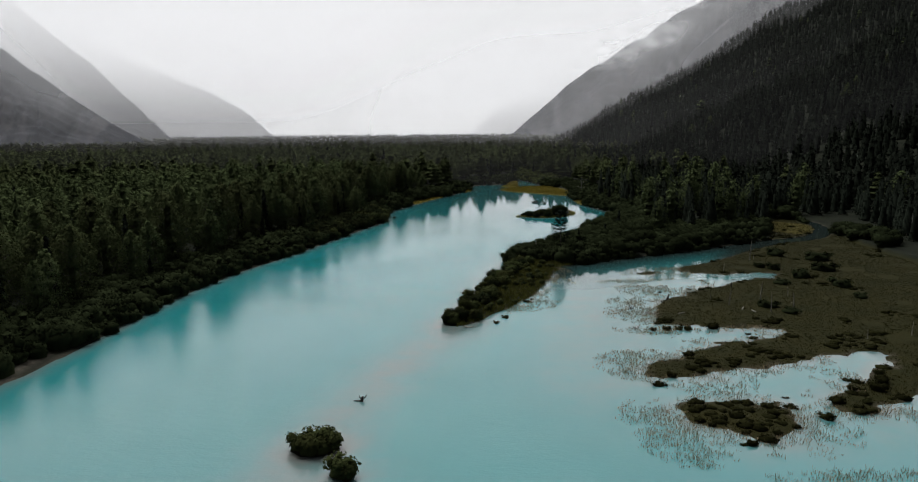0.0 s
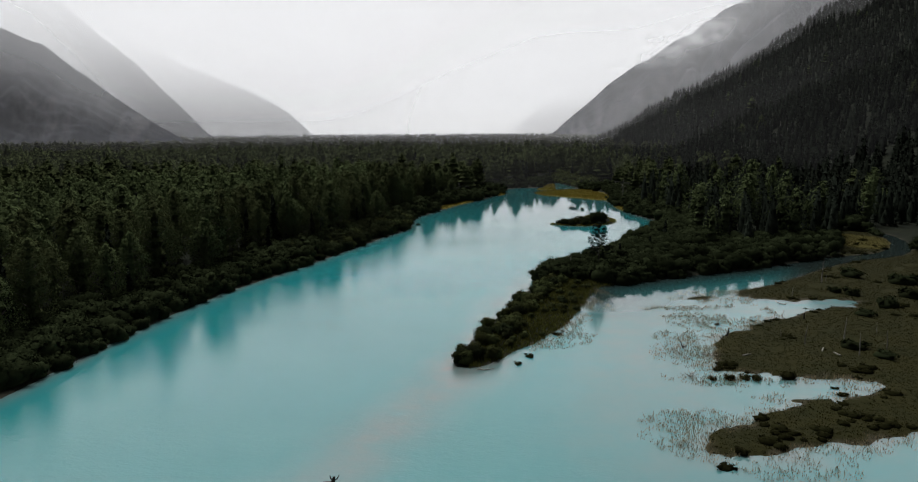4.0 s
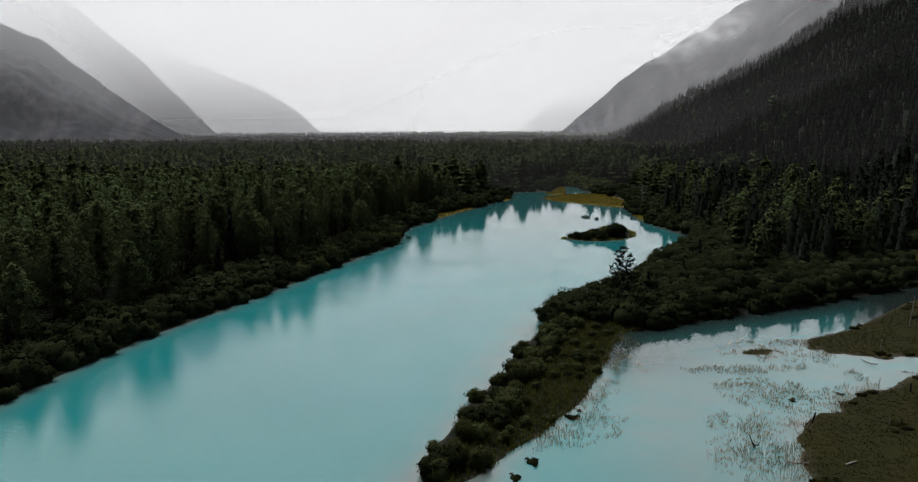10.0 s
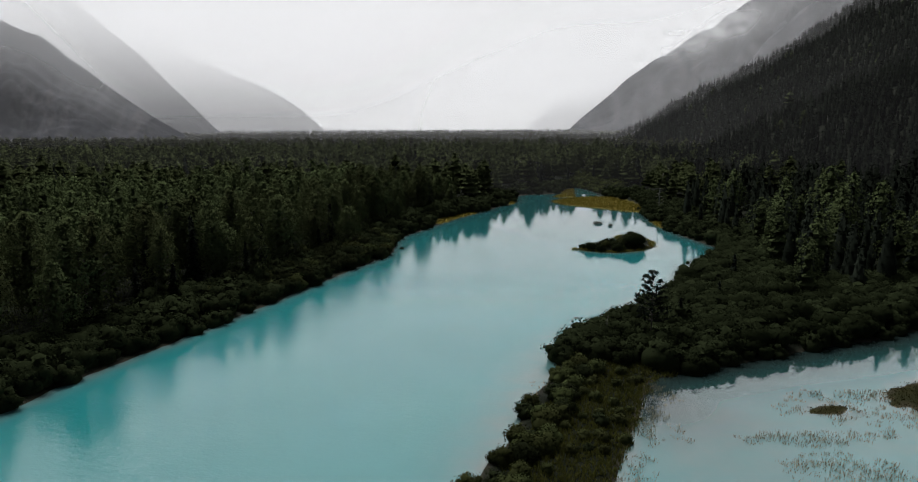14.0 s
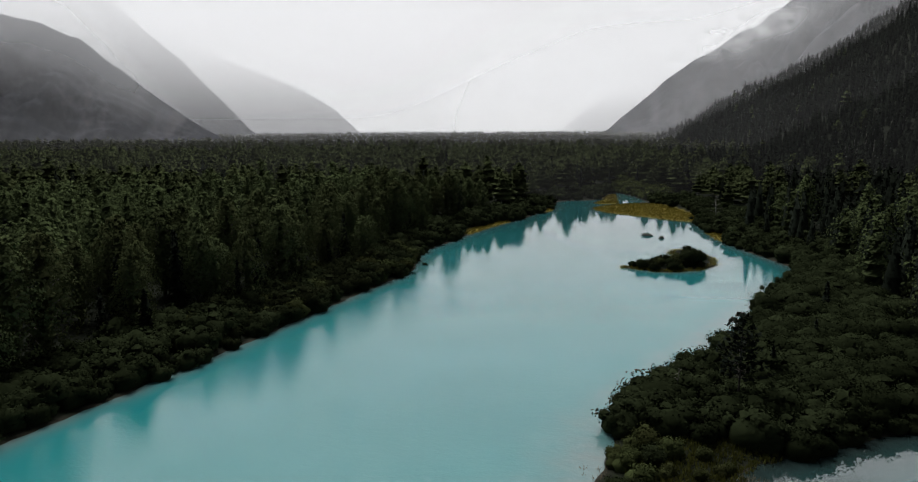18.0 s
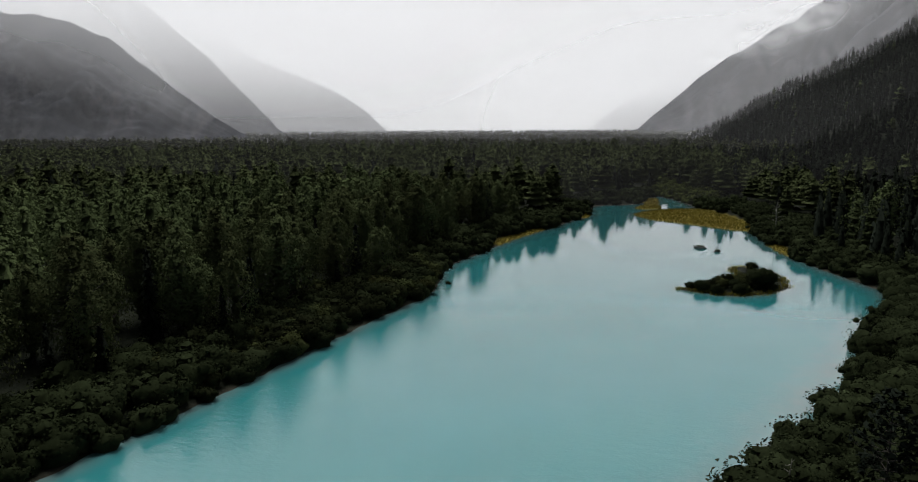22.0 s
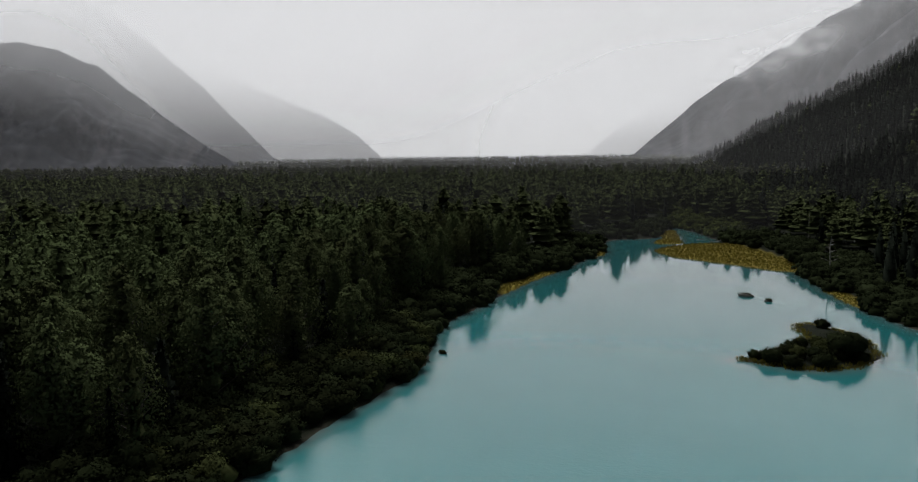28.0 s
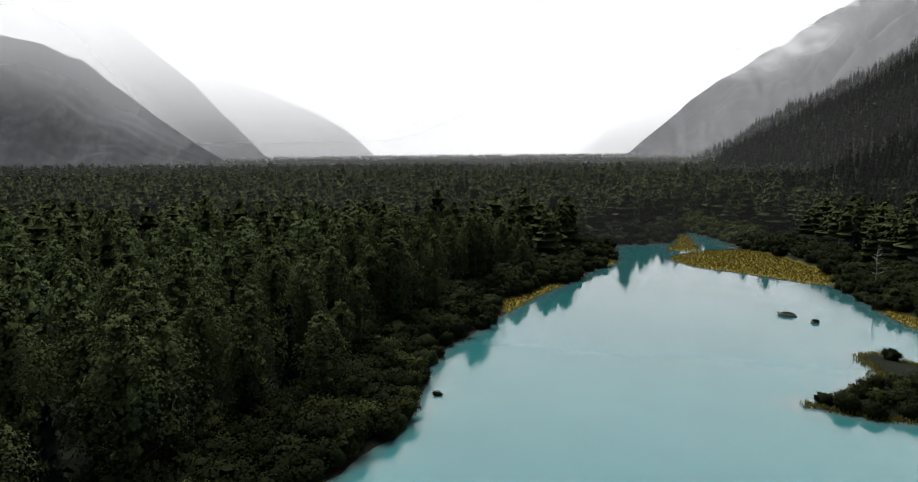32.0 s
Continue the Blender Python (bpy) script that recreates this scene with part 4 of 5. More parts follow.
ok = (bank | point | corridor | (spit & ((spit_edge < 9.5) | ((spit_edge < 20) & (wobble(xs, ys, 5) > -0.15))))) & (is_gold(xs, ys) == 0) & (is_marsh(xs, ys) == 0)
ok &= ~((xs < -71) & (ys > 98) & (ys < 124) & (ss < 3.5))
for ring in ISLES:
    ok &= ~inside(ring, xs, ys)
ok |= main
thin = RNG.uniform(0, 1, len(xs)) < np.where(ys > 430, 0.6, np.where(point & (ys < 330) & (ss > 1.5) & (xs > 46), 0.62, 0.95))
thin &= np.hypot(xs - 32, ys - 211) > 2.2
ok &= thin
low, inlet = (spit & (spit_edge > 8))[ok], (corridor & (ys > 500))[ok]
xs, ys, ss, spit, lone, point = xs[ok], ys[ok], ss[ok], spit[ok], main[ok], (point & (ys < 330) & (ss > 1.5) & (xs > 46))[ok]
zs = ground_at(xs, ys)
axis_d = axis_distance(xs, ys)
order = np.argsort(np.hypot(xs + 40, ys - 285) * 0.9 + np.where(lone | spit, -200, 0) + RNG.uniform(0, 25, len(xs)))
single = np.zeros(len(xs), bool)
single[order[:300]] = True
ALDERS = [plant("alder_shrub", "rounded dark green alder shrub on the lake shore", "shrub", "shore shrubs", shrub(500 + k, 3.0, 2.1, 14, 40, 0.18), M_ALDER, "stems") for k in range(4)]
WILLOWS = [plant("willow_shrub", "grey-green willow shrub on the lake shore", "shrub", "shore shrubs", shrub(520 + k, 2.7, 2.0, 13, 40, 0.17), M_WILLOW, "stems") for k in range(2)]
TALL = [plant("alder_tree", "dense dark green alder by the bay shore", "tree", "shore alders", shrub(550 + k, 6.0, 3.3, 26, 60, 0.17), M_ALDER, "stems") for k in range(3)]
first = {}
for i in np.flatnonzero(single):
    pool = TALL if point[i] else ALDERS if RNG.uniform() < (0.1 if low[i] else 0.3 if spit[i] else 0.75) else WILLOWS
    src = pool[int(RNG.integers(len(pool)))]
    tall = RNG.uniform(0.75, 1.05 if lone[i] else 1.2 if spit[i] else 1.5) * min(1.0, 0.7 + 0.16 * ss[i]) * (0.55 if low[i] else 1.0 if spit[i] or lone[i] else 1.05 if point[i] else 1.25)
    m = pose(xs[i], ys[i], zs[i] - 0.05, 0, 0, RNG.uniform(0, 360)) @ Matrix.Diagonal((tall * RNG.uniform(0.95, 1.2),) * 2 + (tall, 1))
    if src in first:
        ob = src.copy()
        scene.collection.objects.link(ob)
        for child in src.children:
            c = child.copy()
            scene.collection.objects.link(c)
            c.parent = ob
        ob.matrix_basis = m
    else:
        first[src] = True
        src.matrix_basis = m
BUSHES = [both(*shrub(540 + k, 3.1, 2.3, 8, 22, 0.175)) for k in range(5)] + [both(*shrub(560 + k, 6.0, 3.4, 20, 34, 0.19)) for k in range(3)]
n = len(xs)
tall = np.where(point, RNG.uniform(0.6, 1.0, n), RNG.uniform(0.75, 1.5, n)) * np.minimum(1.2, 0.75 + 0.12 * ss) * np.where(low, 0.5, np.where(point, 0.95, 1.1))
rows = np.stack([np.where(point, RNG.integers(5, 8, n), RNG.integers(0, 5, n)), xs, ys, zs - 0.1, tall, tall * RNG.uniform(0.95, 1.25, n), RNG.uniform(0, 6.28, n)], 1)
tagged(new("shrubs", scatter_mesh("shrubs", BUSHES, rows[~single & ~inlet], [M_BARK, M_ALDER], 0.42)), "thick dark alder scrub along the banks", "scrub", kind="stuff")
M_SALLOW = leaf_material("bright_willow_leaves", (0.035, 0.048, 0.014), (0.062, 0.082, 0.026), (0.095, 0.120, 0.040), 0.2, 0.08, 1.0)
tagged(new("shrubs", scatter_mesh("shrubs", BUSHES, rows[~single & inlet], [M_BARK, M_SALLOW], 0.42)), "light green willow scrub along the inflowing creek", "scrub", kind="stuff")


def set_down(src, used, m):
    """Puts the first copy of a plant in place, or a further one."""
    if src in used:
        return copy_thing(src, m)
    used.add(src)
    src.matrix_basis = m
    return src


# ---- grass-like plants ----
def blades(seed, count, height, wide, spread, bend=0.5):
    """A clump of narrow upright blades that lean outwards."""
    rng = np.random.default_rng(seed)
    a, r = rng.uniform(0, 6.28, count), spread * np.sqrt(rng.uniform(0, 1, count))
    foot = np.stack([r * np.cos(a), r * np.sin(a), np.zeros(count)], 1)
    h = height * rng.uniform(0.6, 1.2, count)[:, None]
    lean = np.stack([np.cos(a), np.sin(a), np.zeros(count)], 1) * rng.uniform(0.2 * bend, bend, (count, 1)) * h
    b = rng.uniform(0, 6.28, count)
    side = np.stack([np.cos(b), np.sin(b), np.zeros(count)], 1) * wide * 0.5
    up = np.array((0, 0, 1.0))
    v = np.stack([foot - side, foot + side, foot + 0.6 * h * up + 0.35 * lean + 0.8 * side, foot + h * up + lean], 1).reshape(-1, 3)
    return v, np.arange(4 * count).reshape(count, 4), np.zeros(count, int)


def grass(name, text, kinds, x, y, z, mat, tall=(0.7, 1.3)):
    n = len(x)
    h = RNG.uniform(*tall, n)
    rows = np.stack([RNG.integers(0, len(kinds), n), x, y, z, h, RNG.uniform(0.8, 1.3, n), RNG.uniform(0, 6.28, n)], 1)
    return tagged(new(name, scatter_mesh(name, kinds, rows, [mat])), text, "grass", kind="stuff")


SEDGE = [blades(600 + k, 6, 0.17, 0.10, 0.42) for k in range(4)]
xs, ys = jitter_grid(26, 150, 78, 305, 0.74)
ss = shore(xs, ys)
keep = (ss > 0.0) & (is_marsh(xs, ys) > 0) & seen(xs, ys) & (wobble(xs, ys, 4.0) + 0.7 * wobble(ys, xs, 9.0) > -0.75)
xs, ys = xs[keep], ys[keep]
grass("marsh_sedge", "olive brown sedge covering the marsh", SEDGE, xs, ys, ground_at(xs, ys) - 0.02, M_SEDGE)

# the grassy back of the point
xs, ys = jitter_grid(-8, 36, 136, 206, 0.62)
ss = shore(xs, ys)
edge_d = distance_to(((-5, 138), (1, 163), (9, 190), (13, 199), (15, 214)), xs, ys, False)
keep = (ss > -0.2) & (xs < 34) & (edge_d > 4) & (edge_d < 24)
xs, ys = xs[keep], ys[keep]
POINT_GRASS = [blades(620 + k, 8, 0.6, 0.14, 0.32) for k in range(4)]
M_POINT = leaf_material("mixed_shore_grass", (0.070, 0.074, 0.020), (0.110, 0.112, 0.030), (0.160, 0.150, 0.048), 0.3, 0.1, 0.5)
grass("shore_grass", "rough olive grass on the low point", POINT_GRASS, xs, ys, ground_at(xs, ys) - 0.02, M_POINT)

xs, ys = jitter_grid(-30, 76, 360, 545, 0.95)
ss = shore(xs, ys)
keep = (is_gold(xs, ys) > 0) & (ss > -0.6)
xs, ys = xs[keep], ys[keep]
grass("golden_sedge", "golden yellow sedge on a low bar in the lake", [blades(640 + k, 7, 0.55, 0.16, 0.4) for k in range(4)], xs, ys, np.maximum(ground_at(xs, ys) - 0.02, -0.15), M_GOLD)

# island fringes
xs, ys = jitter_grid(24, 60, 306, 348, 0.6)
ss = shore(xs, ys)
keep = (distance_to(ISLES[0], xs, ys) < 9) & (ss > -0.9) & (ss < 1.6) & (wobble(xs, ys, 2.2) > -0.35)
xs, ys = xs[keep], ys[keep]
grass("island_sedge", "yellow-brown sedge fringing the shrub island", [blades(660 + k, 6, 0.6, 0.13, 0.3) for k in range(3)], xs, ys, np.maximum(ground_at(xs, ys), -0.15), M_GOLD)

# reeds standing in the shallows
REED = [blades(680 + k, 6, 0.75, 0.05, 0.42, 0.2) for k in range(5)]
xs, ys = jitter_grid(-6, 66, 66, 196, 0.44)
ss = shore(xs, ys)
n1 = 0.7 * wobble(xs, ys, 5.3) + 0.5 * wobble(ys + 9, xs, 2.1) + RNG.uniform(-0.8, 0.8, len(xs))
patch = np.zeros(len(xs), bool)
for cx, cy, rx, ry, cut in ((40, 146, 8, 15, -0.3), (50, 168, 13, 7, -0.1), (43, 178, 9, 2.3, -0.2), (53, 180, 9, 2.4, 0.3), (44, 171, 6, 2.2, -0.1), (40, 134, 9, 4, -0.1),
                            (36, 113, 13, 9.5, -0.45), (58, 115, 14, 4, 0.1), (30, 88, 8, 12, -0.35), (44, 90, 13, 11, -0.2), (57, 93, 6, 6, -0.2), (50, 74, 14, 2.2, -0.4),
                            (18, 158, 6, 8, 0.1), (14, 151, 5, 4, -0.3), (24, 176, 4, 11, 0.7), (38, 84, 10, 8, 0.1), (60, 186, 6, 2, 0.4)):
    q = np.hypot((xs - cx) / rx, (ys - cy) / ry)
    patch |= (q < 1) & (n1 > cut - 0.12 + 1.5 * np.maximum(0, q - 0.3))
fringe = (xs > 28) & (ss > -7) & (n1 > 1.1 - 0.15 * (ss + 7)) | (xs > 10) & (xs < 30) & (ys > 142) & (ss > -3.0) & (n1 > 0.25)
keep = (patch | fringe) & (ss < 0.6)
xs, ys = xs[keep], ys[keep]
grass("reeds", "pale dry reeds standing in the shallow bay", REED, xs, ys, np.full(len(xs), -0.12), M_REED, (0.4, 0.95))

# ---- tussocks and low bushes of the marsh ----
M_TUSSOCK = leaf_material("dark_tussock", (0.016, 0.017, 0.007), (0.025, 0.026, 0.010), (0.037, 0.037, 0.015), 0.2, 0.2)
TUSSOCK = [plant("tussock", "dark brown-green tussock standing at the marsh edge", "tussock", "marsh tussocks", shrub(700 + k, 0.95, 0.9, 8, 30, 0.1), M_TUSSOCK, "stems") for k in range(3)]
used = set()
TUSSOCKS = ((50, 165.4, 0.8), (58.4, 168.4, 0.8), (39.4, 133.6, 1.3), (42.1, 133.7, 1.3), (44.8, 134.1, 1.3), (46.6, 133.8, 0.9), (57.4, 130.4, 0.9), (42.4, 139, 0.9), (31.9, 103.6, 1.0),
            (62.9, 105.2, 0.7), (63.5, 103.9, 0.7), (56.2, 95.8, 1.0), (58, 93.5, 1.1), (69.7, 107.7, 0.8), (67.7, 103.8, 1.2), (60.6, 95.7, 1.3), (51.8, 90.6, 1.0),
            (60.7, 99.8, 0.6), (49.5, 98.1, 0.8), (36.9, 82.7, 0.9), (38, 82.9, 0.8), (61.7, 101.5, 0.7), (9.9, 143.4, 0.85), (7.7, 139.5, 0.8), (52, 134.6, 1.2), (35, 107.5, 0.9),
            (65, 100.5, 1.2), (66.4, 101.6, 1.0), (48.6, 94.5, 0.9), (-30.2, 312, 0.8), (16, 157, 0.9), (17.3, 159.5, 0.8))
for x, y, s in TUSSOCKS:
    z = max(float(ground_at(x, y)[0]), -0.12)
    set_down(TUSSOCK[int(RNG.integers(3))], used, pose(x, y, z - 0.08, 0, 0, RNG.uniform(0, 360)) @ Matrix.Diagonal((s * 1.15, s, s * RNG.uniform(0.8, 1.1), 1)))

LOW = [both(*shrub(720 + k, 0.6, 1.25, 6, 12, 0.13)) for k in range(4)]
xs, ys = jitter_grid(30, 140, 80, 300, 2.1)
ss = shore(xs, ys)
lobe3 = inside(np.array(((31, 108), (47, 124), (66, 130), (100, 132), (100, 116), (62, 116), (40, 108)), float), xs, ys)
lump = wobble(xs, ys, 5.0) + 0.7 * wobble(ys, xs + 30, 11.0)
keep = (ss > 0.25) & (is_marsh(xs, ys) > 0) & seen(xs, ys) & ((lump > 0.8) | (lobe3 & (lump > 0.2)) | inside(ISLES[3], xs, ys) | ((ss < 1.6) & (lump > 0.1)))
xs, ys = xs[keep], ys[keep]
n = len(xs)
tall = RNG.uniform(0.55, 1.15, n)
rows = np.stack([RNG.integers(0, 4, n), xs, ys, ground_at(xs, ys) - 0.05, tall, tall * RNG.uniform(1.0, 1.5, n), RNG.uniform(0, 6.28, n)], 1)
tagged(new("marsh_bushes", scatter_mesh("marsh_bushes", LOW, rows, [M_BARK, M_TUSSOCK], 0.3)), "dark low bushes spread over the marsh", "scrub", kind="stuff")

used = set()
ISLET_SHRUBS = [plant("islet_shrub", "round green shrub on a tiny islet in the lake", "shrub", "islet shrubs", shrub(760 + k, 2.6, 1.9, 12, 26, 0.24), M_WILLOW, "stems") for k in range(2)]
for k, (x, y, s) in enumerate(((-20.6, 82.2, 1.05), (-18.4, 83.3, 1.2), (-16.9, 82.2, 1.0), (-19.3, 81.0, 0.95), (-17.8, 81.3, 0.9), (-14.3, 75.5, 1.0), (-13.5, 74.9, 0.75))):
    set_down(ISLET_SHRUBS[k % 2], used, pose(x, y, max(0.0, float(ground_at(x, y)[0])) - 0.05, 0, 0, 77 * k) @ Matrix.Diagonal((s, s, s, 1)))

BIG = [plant("willow_bush", "dark rounded willow bush in the open marsh", "shrub", "marsh bushes", shrub(740 + k, 1.8, 1.8, 9, 16, 0.3), M_ALDER, "stems") for k in range(2)]
used = set()
for x, y, s in ((90.8, 192.3, 1.25), (88, 195, 1.0), (83.9, 173.6, 1.0), (93.1, 181.3, 1.1), (70.2, 150.3, 0.8), (72.9, 145.5, 0.9), (98, 170, 1.1), (104, 190, 1.2), (96, 158, 0.9), (110, 205, 1.3), (101, 214, 1.2)):
    set_down(BIG[int(RNG.integers(2))], used, pose(x, y, float(ground_at(x, y)[0]) - 0.05, 0, 0, RNG.uniform(0, 360)) @ Matrix.Diagonal((s * 1.3, s * 1.1, s, 1)))


# ---- dead wood ----
def snag(seed, height, name="snag"):
    """A dead standing trunk with a broken top and a few stubs."""
    rng = np.random.default_rng(seed)
    lean = rng.normal(0, 0.035, 2) * height
    r = 0.05 + 0.016 * height
    root = tagged(new(name), "bleached dead tree trunk standing in the marsh", "dead tree", "marsh snags")
    spine = [(lean[0] * t, lean[1] * t + 0.02 * height * math.sin(5 * t), height * t - 0.15) for t in (0, 0.2, 0.45, 0.7, 0.9, 1.0)]
    part("trunk", mesh_of("trunk", *tube(spine, [r, r * 0.8, r * 0.62, r * 0.45, r * 0.3, r * 0.06], 7), [M_DEAD], smooth=True), root)
    for i in range(int(2 + height * 0.5)):
        t = rng.uniform(0.25, 0.9)
        a = rng.uniform(0, 6.28)
        q = height * rng.uniform(0.05, 0.14)
        p = (lean[0] * t, lean[1] * t, height * t - 0.1)
        e = (p[0] + q * math.cos(a), p[1] + q * math.sin(a), p[2] + q * rng.uniform(-0.3, 0.5))
        part("branch", mesh_of("branch", *tube([p, e], [0.03, 0.008], 4), [M_DEAD]), root)
    return root


for k, (x, y, h) in enumerate(((89.5, 205.6, 7.0), (75.2, 189.3, 2.6), (62.2, 152.3, 4.2), (69.5, 152.6, 5.6), (69.2, 146.3, 4.6), (79.2, 159.7, 2.6), (75.8, 149.8, 3.6),
                               (59.6, 156.9, 1.6), (78.5, 125.9, 2.2), (88.6, 128.3, 3.0), (66, 172, 2.0), (91.2, 207, 2.0), (24.8, 217.3, 4.6), (161.8, 240.4, 9.0))):
    ob = snag(800 + k, h)
    ob.matrix_basis = pose(x, y, float(ground_at(x, y)[0]), 0, 0, 40 * k)
    if x < 30:
        tagged(ob, "bleached dead trunk among shore shrubs")


def drift(name, text, limbs, mat, where, turn=0.0):
    """Stranded wood: limbs are rows of points with a radius at either end."""
    root = tagged(new(name), text, "driftwood")
    for i, (pts, r0, r1) in enumerate(limbs):
        radii = [r0 + (r1 - r0) * j / (len(pts) - 1) for j in range(len(pts))]
        part("trunk" if i == 0 else "branch", mesh_of("limb", *tube(pts, radii, 6), [mat], smooth=True), root)
    root.matrix_basis = pose(*where, 0, 0, turn)
    return root


drift("drift_stump", "dark waterlogged stump with roots standing out of the lake", (
    (((-0.1, 0, -0.4), (0.05, 0, 0.25), (0.15, 0.1, 0.75)), 0.34, 0.16), (((0.1, 0, 0.3), (0.5, 0.1, 0.55), (0.75, 0.1, 1.0)), 0.14, 0.04),
    (((0, 0, 0.3), (-0.3, 0.1, 0.6), (-0.35, 0.1, 0.9)), 0.12, 0.04), (((0, 0, 0.1), (-0.7, 0, 0.12), (-1.2, 0.1, 0.05)), 0.13, 0.06)), M_DARKWOOD, (-15, 97.7, 0.0))
drift("drift_snag", "dark forked snag leaning out of the shallow bay", (
    (((0.5, 0, -0.3), (0.1, 0, 0.5), (-0.4, 0, 1.7)), 0.13, 0.05), (((0.0, 0, 0.55), (0.5, 0, 0.3), (1.0, 0.1, 0.25)), 0.12, 0.05), (((0.8, 0, 0.3), (0.95, 0, 0.75)), 0.08, 0.03)), M_DARKWOOD, (38.5, 149.5, 0.0))
drift("drift_stub", "dark leaning stub of a drowned trunk by the reeds", (
    (((0, 0, -0.3), (0.3, 0, 0.8), (0.5, 0, 1.7)), 0.2, 0.1), (((0.3, 0, 0.9), (0.7, 0.1, 1.1)), 0.06, 0.03)), M_DARKWOOD, (49.2, 157.2, 0.0))
drift("drift_stub", "dark leaning stub of a drowned trunk by the channel", (
    (((0, 0, -0.3), (0.15, 0, 0.8), (0.3, 0, 1.5)), 0.2, 0.12), (((0.1, 0, 0.7), (-0.3, 0.1, 1.0)), 0.06, 0.03)), M_DARKWOOD, (69.5, 169.7, 0.0), 60)
for k, (x, y, turn) in enumerate(((42.4, 145.4, 10), (36.4, 135.1, 70), (2.0, 136.0, 25), (70.2, 183.2, 120))):
    ob = drift("drift_branch", "bleached branching driftwood stranded in the shallows", (
        (((-1.4, 0.3, 0.35), (-0.4, 0, 0.12), (0.6, 0, 0.08), (1.6, -0.2, 0.2)), 0.11, 0.04), (((-0.3, 0, 0.12), (-0.7, 0.6, 0.3), (-0.8, 1.0, 0.55)), 0.07, 0.02),
        (((0.3, 0, 0.1), (0.8, 0.5, 0.35), (1.2, 0.6, 0.7)), 0.07, 0.02), (((0.6, 0, 0.1), (1.1, -0.5, 0.25)), 0.06, 0.02), (((-0.9, 0.15, 0.2), (-1.3, -0.4, 0.5)), 0.05, 0.02)),
        M_DEAD, (x, y, max(0.0, float(ground_at(x, y)[0]))), turn)
for x, y, z_turn, n in ((49, 145.4, 30, 1.0), (64, 149, 60, 1.2), (51.1, 492.5, 15, 2.2), (55.4, 486.3, -20, 1.8), (58, 489, 40, 1.6), (65.5, 146.8, 100, 0.9)):
    drift("drift_log", "pale driftwood log lying half afloat", ((((-n, 0, 0.12), (0, 0.05, 0.14), (n, 0, 0.1)), 0.13, 0.09),), M_DEAD, (x, y, max(0.0, float(ground_at(x, y)[0]))), z_turn)


def dead_tree(seed, height, where):
    rng = np.random.default_rng(seed)
    root = tagged(new("dead_tree"), "bleached dead tree with bare branches before dark forest", "dead tree")
    part("trunk", mesh_of("trunk", *tube([(0, 0, 0), (0.1, 0, height * 0.4), (-0.1, 0.1, height * 0.75), (0.1, 0, height)], [0.24, 0.17, 0.1, 0.02], 7), [M_DEAD], smooth=True), root)
    for i in range(16):
        t = rng.uniform(0.35, 0.97)
        a, q = rng.uniform(0, 6.28), height * 0.16 * (1.2 - t)
        p = (0, 0, height * t)
        m = (q * math.cos(a), q * math.sin(a), height * t + 0.4 * q)
        e = (1.8 * q * math.cos(a + 0.3), 1.8 * q * math.sin(a + 0.3), height * t + 0.5 * q)
        part("branch", mesh_of("branch", *tube([p, m, e], [0.07, 0.05, 0.015], 4), [M_DEAD]), root)
    root.matrix_basis = pose(*where)


dead_tree(5, 12.6, (72.1, 401, 0.8))
dead_tree(9, 13.5, (88, 470, 1.0))


# ---- rocks with grass in the lake ----
def rock(seed, size):
    rng = np.random.default_rng(seed)
    bm = bmesh.new()
    bmesh.ops.create_icosphere(bm, subdivisions=3, radius=1.0)
    for v in bm.verts:
        k = 1 + 0.22 * noise.noise(v.co * 1.7 + Vector((seed, 0, 0))) + 0.1 * noise.noise(v.co * 4.5)
        v.co = Vector((v.co.x * size[0], v.co.y * size[1], v.co.z * size[2])) * k
    me = bpy.data.meshes.new("rock")
    bm.to_mesh(me)
    bm.free()
    me.materials.append(M_ROCK)
    me.polygons.foreach_set("use_smooth", np.ones(len(me.polygons), bool))
    return me


for k, (x, y, size) in enumerate(((41.9, 374.1, (2.3, 1.3, 0.75)), (46.2, 368.4, (1.2, 0.8, 0.5)))):
    root = tagged(new("lake_rock"), "dark rock capped with brown grass standing in the lake", "rock", "lake rocks")
    part("stone", rock(3 + k, size), root)
    rng = np.random.default_rng(k)
    rows = np.stack([np.zeros(24), rng.normal(0, size[0] * 0.35, 24), rng.normal(0, size[1] * 0.3, 24), np.full(24, size[2] * 0.72), np.full(24, 1.0), np.full(24, 1.1), rng.uniform(0, 6, 24)], 1)
    part("grass_cap", scatter_mesh("grass_cap", [blades(900, 9, 0.5, 0.12, 0.3)], rows, [M_SEDGE]), root, "brown grass cap")["kind"] = "stuff"
    root.matrix_basis = pose(x, y, -0.05, 0, 0, -20 + 50 * k)


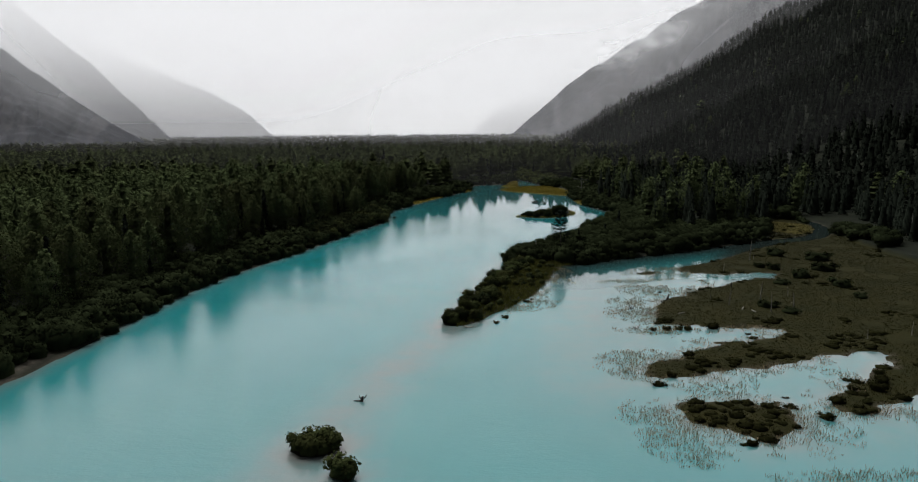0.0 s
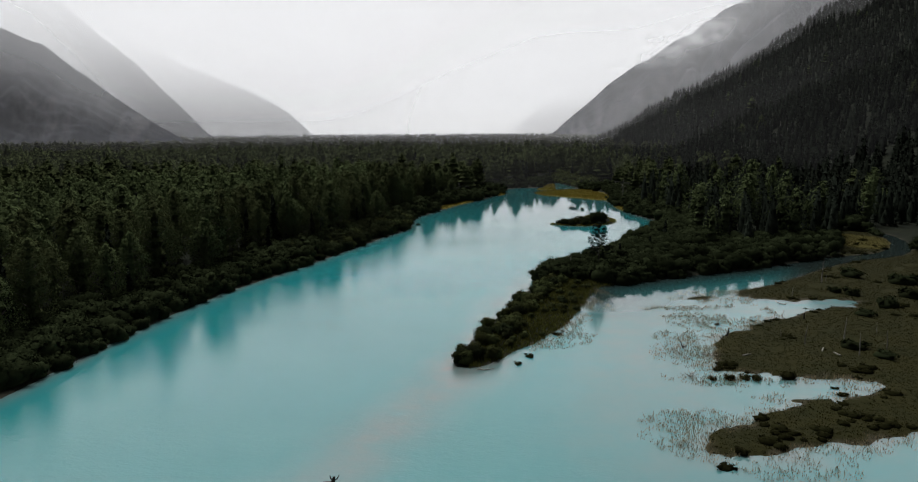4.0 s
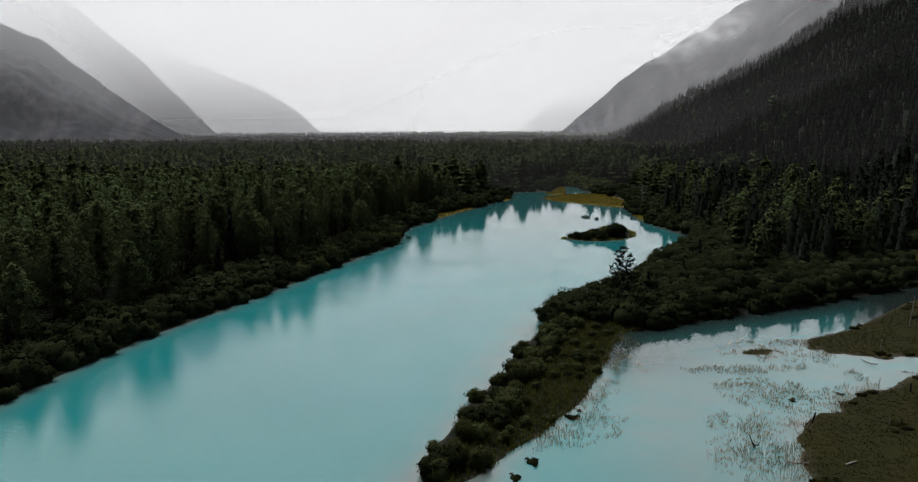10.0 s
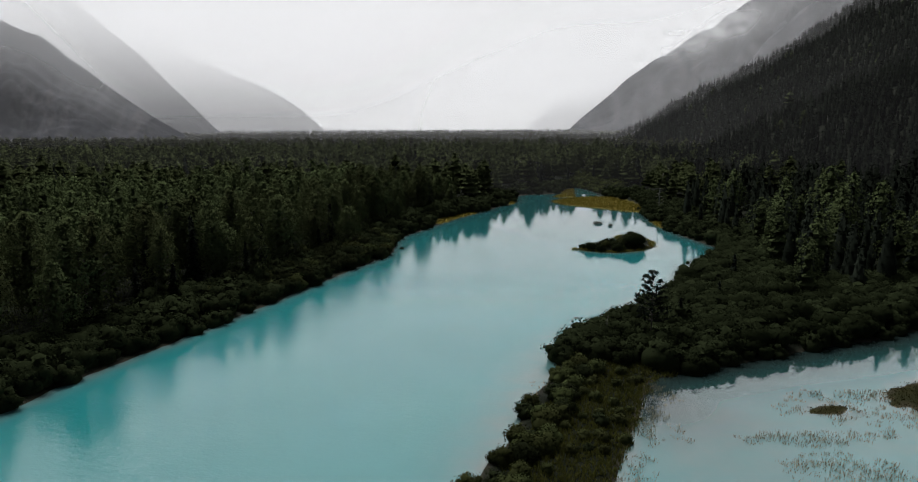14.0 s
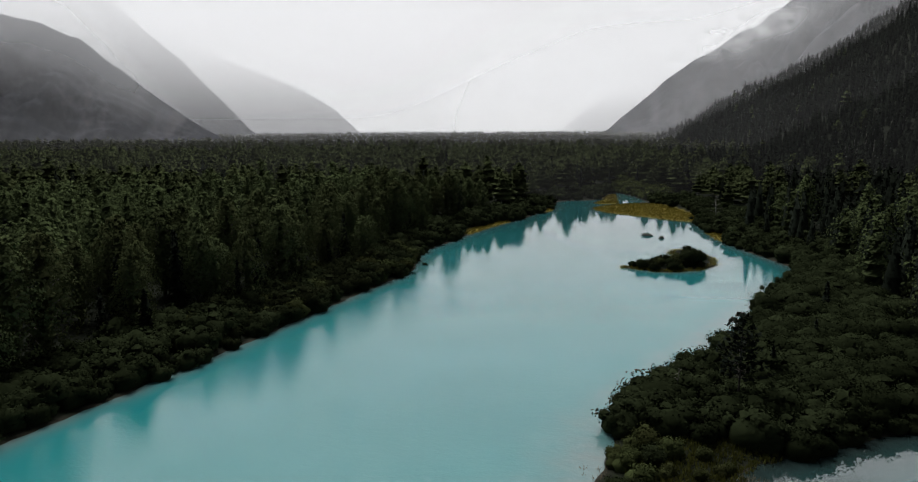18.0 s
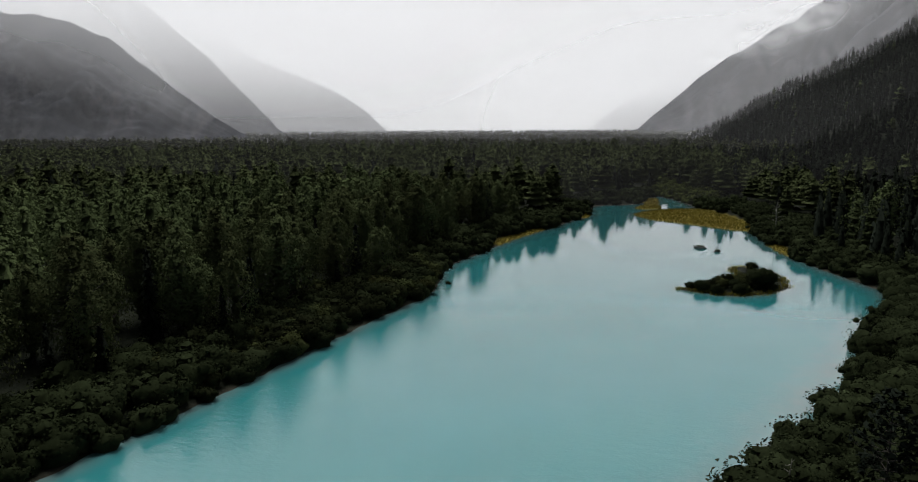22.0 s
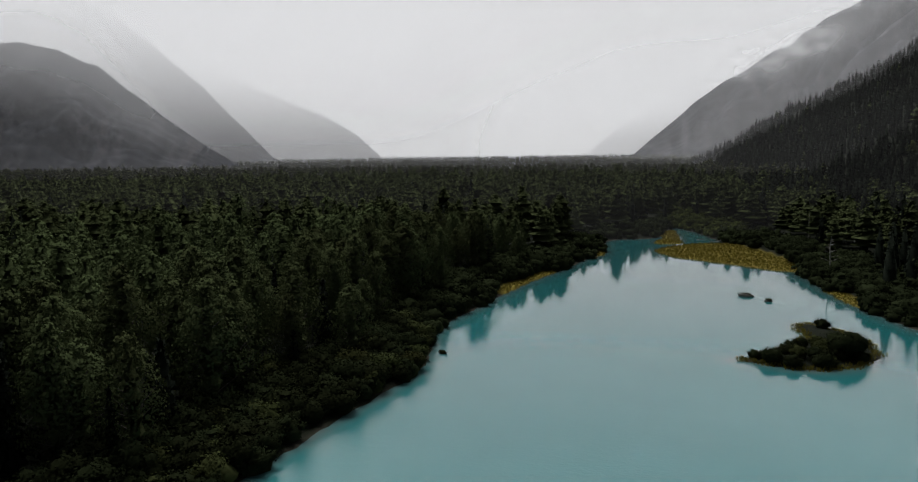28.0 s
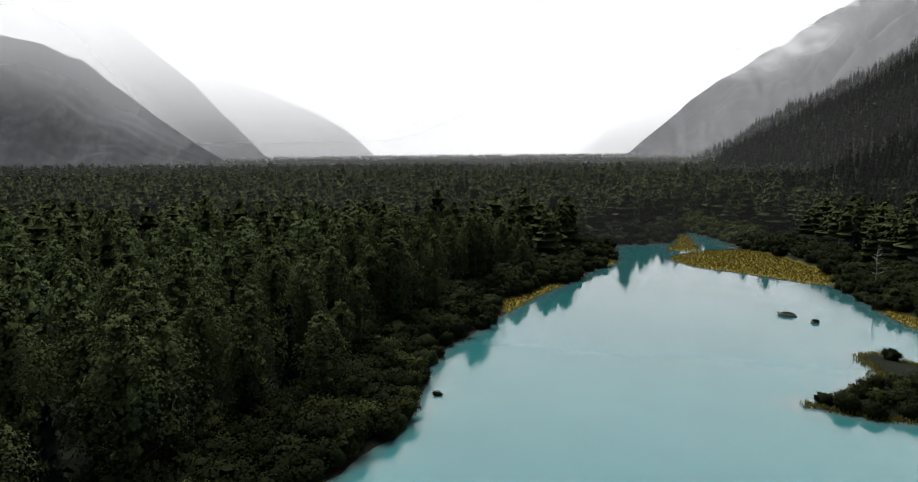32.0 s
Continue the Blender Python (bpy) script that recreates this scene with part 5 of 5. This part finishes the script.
# ---- the lone pine and the small spruces on the point ----
def pine(seed, height):
    rng = np.random.default_rng(seed)
    wood, at, out = [tube([(0, 0, -0.1), (0.1, 0, height * 0.5), (0, 0.05, height)], [0.19, 0.12, 0.02], 7)], [], []
    for i in range(10):
        t = 0.38 + 0.6 * i / 9
        for j in range(6 if t < 0.8 else 4):
            a = 6.28 * j / 6 + 0.9 * i + rng.uniform(-0.35, 0.35)
            q = height * 0.33 * (1.1 - t) ** 0.75 * rng.uniform(0.55, 1.1)
            tip = (q * math.cos(a), q * math.sin(a), height * t + 0.3 * q)
            wood.append(tube([(0, 0, height * t), (0.5 * tip[0], 0.5 * tip[1], height * t + 0.05 * q), tip], [0.05, 0.04, 0.015], 4))
            for u in (0.55, 0.7, 0.85, 0.97, 1.06):
                at.append((u * tip[0], u * tip[1], height * t + 0.3 * q * u * u + 0.08))
                out.append((0.2 * math.cos(a), 0.2 * math.sin(a), 1))
    at.append((0, 0, height))
    out.append((0, 0, 1))
    at = np.repeat(np.array(at), 3, 0)
    at = at + rng.normal(0, 0.16, at.shape) * (1, 1, 0.6)
    return merge(wood), sprigs(rng, at, np.repeat(np.array(out), 3, 0), 0.4, 1.7, 0.6)


lone = plant("lone_pine", "lone open-branched pine rising from shore shrubs", "tree", "", pine(31, 14.5), M_SPRUCE)
lone.matrix_basis = pose(32.0, 212.4, 0.5, 0, 0, 30)
small = plant("small_spruce", "small pointed spruce among shore shrubs", "tree", "small spruces", spruce(77, 6.5, 16, 0.42), M_SPRUCE)
used = set()
for x, y, s in ((39.5, 222.5, 1.0), (62, 262, 1.2), (52, 240, 0.9), (-52, 316 - 26, 1.35), (-49, 316, 1.45), (-60.1, 264.4, 2.2), (-68, 232, 1.5), (-84, 196, 1.6), (-43, 352, 1.4), (-92, 150, 1.5), (84, 262, 1.4)):
    set_down(small, used, pose(x, y, float(ground_at(x, y)[0]) - 0.1, 0, 0, 37 * x) @ Matrix.Diagonal((s, s, s, 1)))


# ---- a stand of bare dead trunks at the foot of the slope ----
xs, ys = RNG.normal(262, 26, 26), RNG.normal(690, 14, 26)
TRUNK = tube([(0, 0, -1), (0.1, 0, 6), (0, 0.1, 12)], [0.3, 0.22, 0.06], 5)
rows = np.stack([np.zeros(26), xs, ys, ground_at(xs, ys), RNG.uniform(0.6, 1.1, 26), np.ones(26), RNG.uniform(0, 6, 26)], 1)
tagged(new("dead_grove", scatter_mesh("dead_grove", [(TRUNK[0], TRUNK[1], np.zeros(len(TRUNK[1]), int))], rows, [M_DEAD])), "pale dead trunks at the foot of the dark slope", "dead trees", kind="stuff")
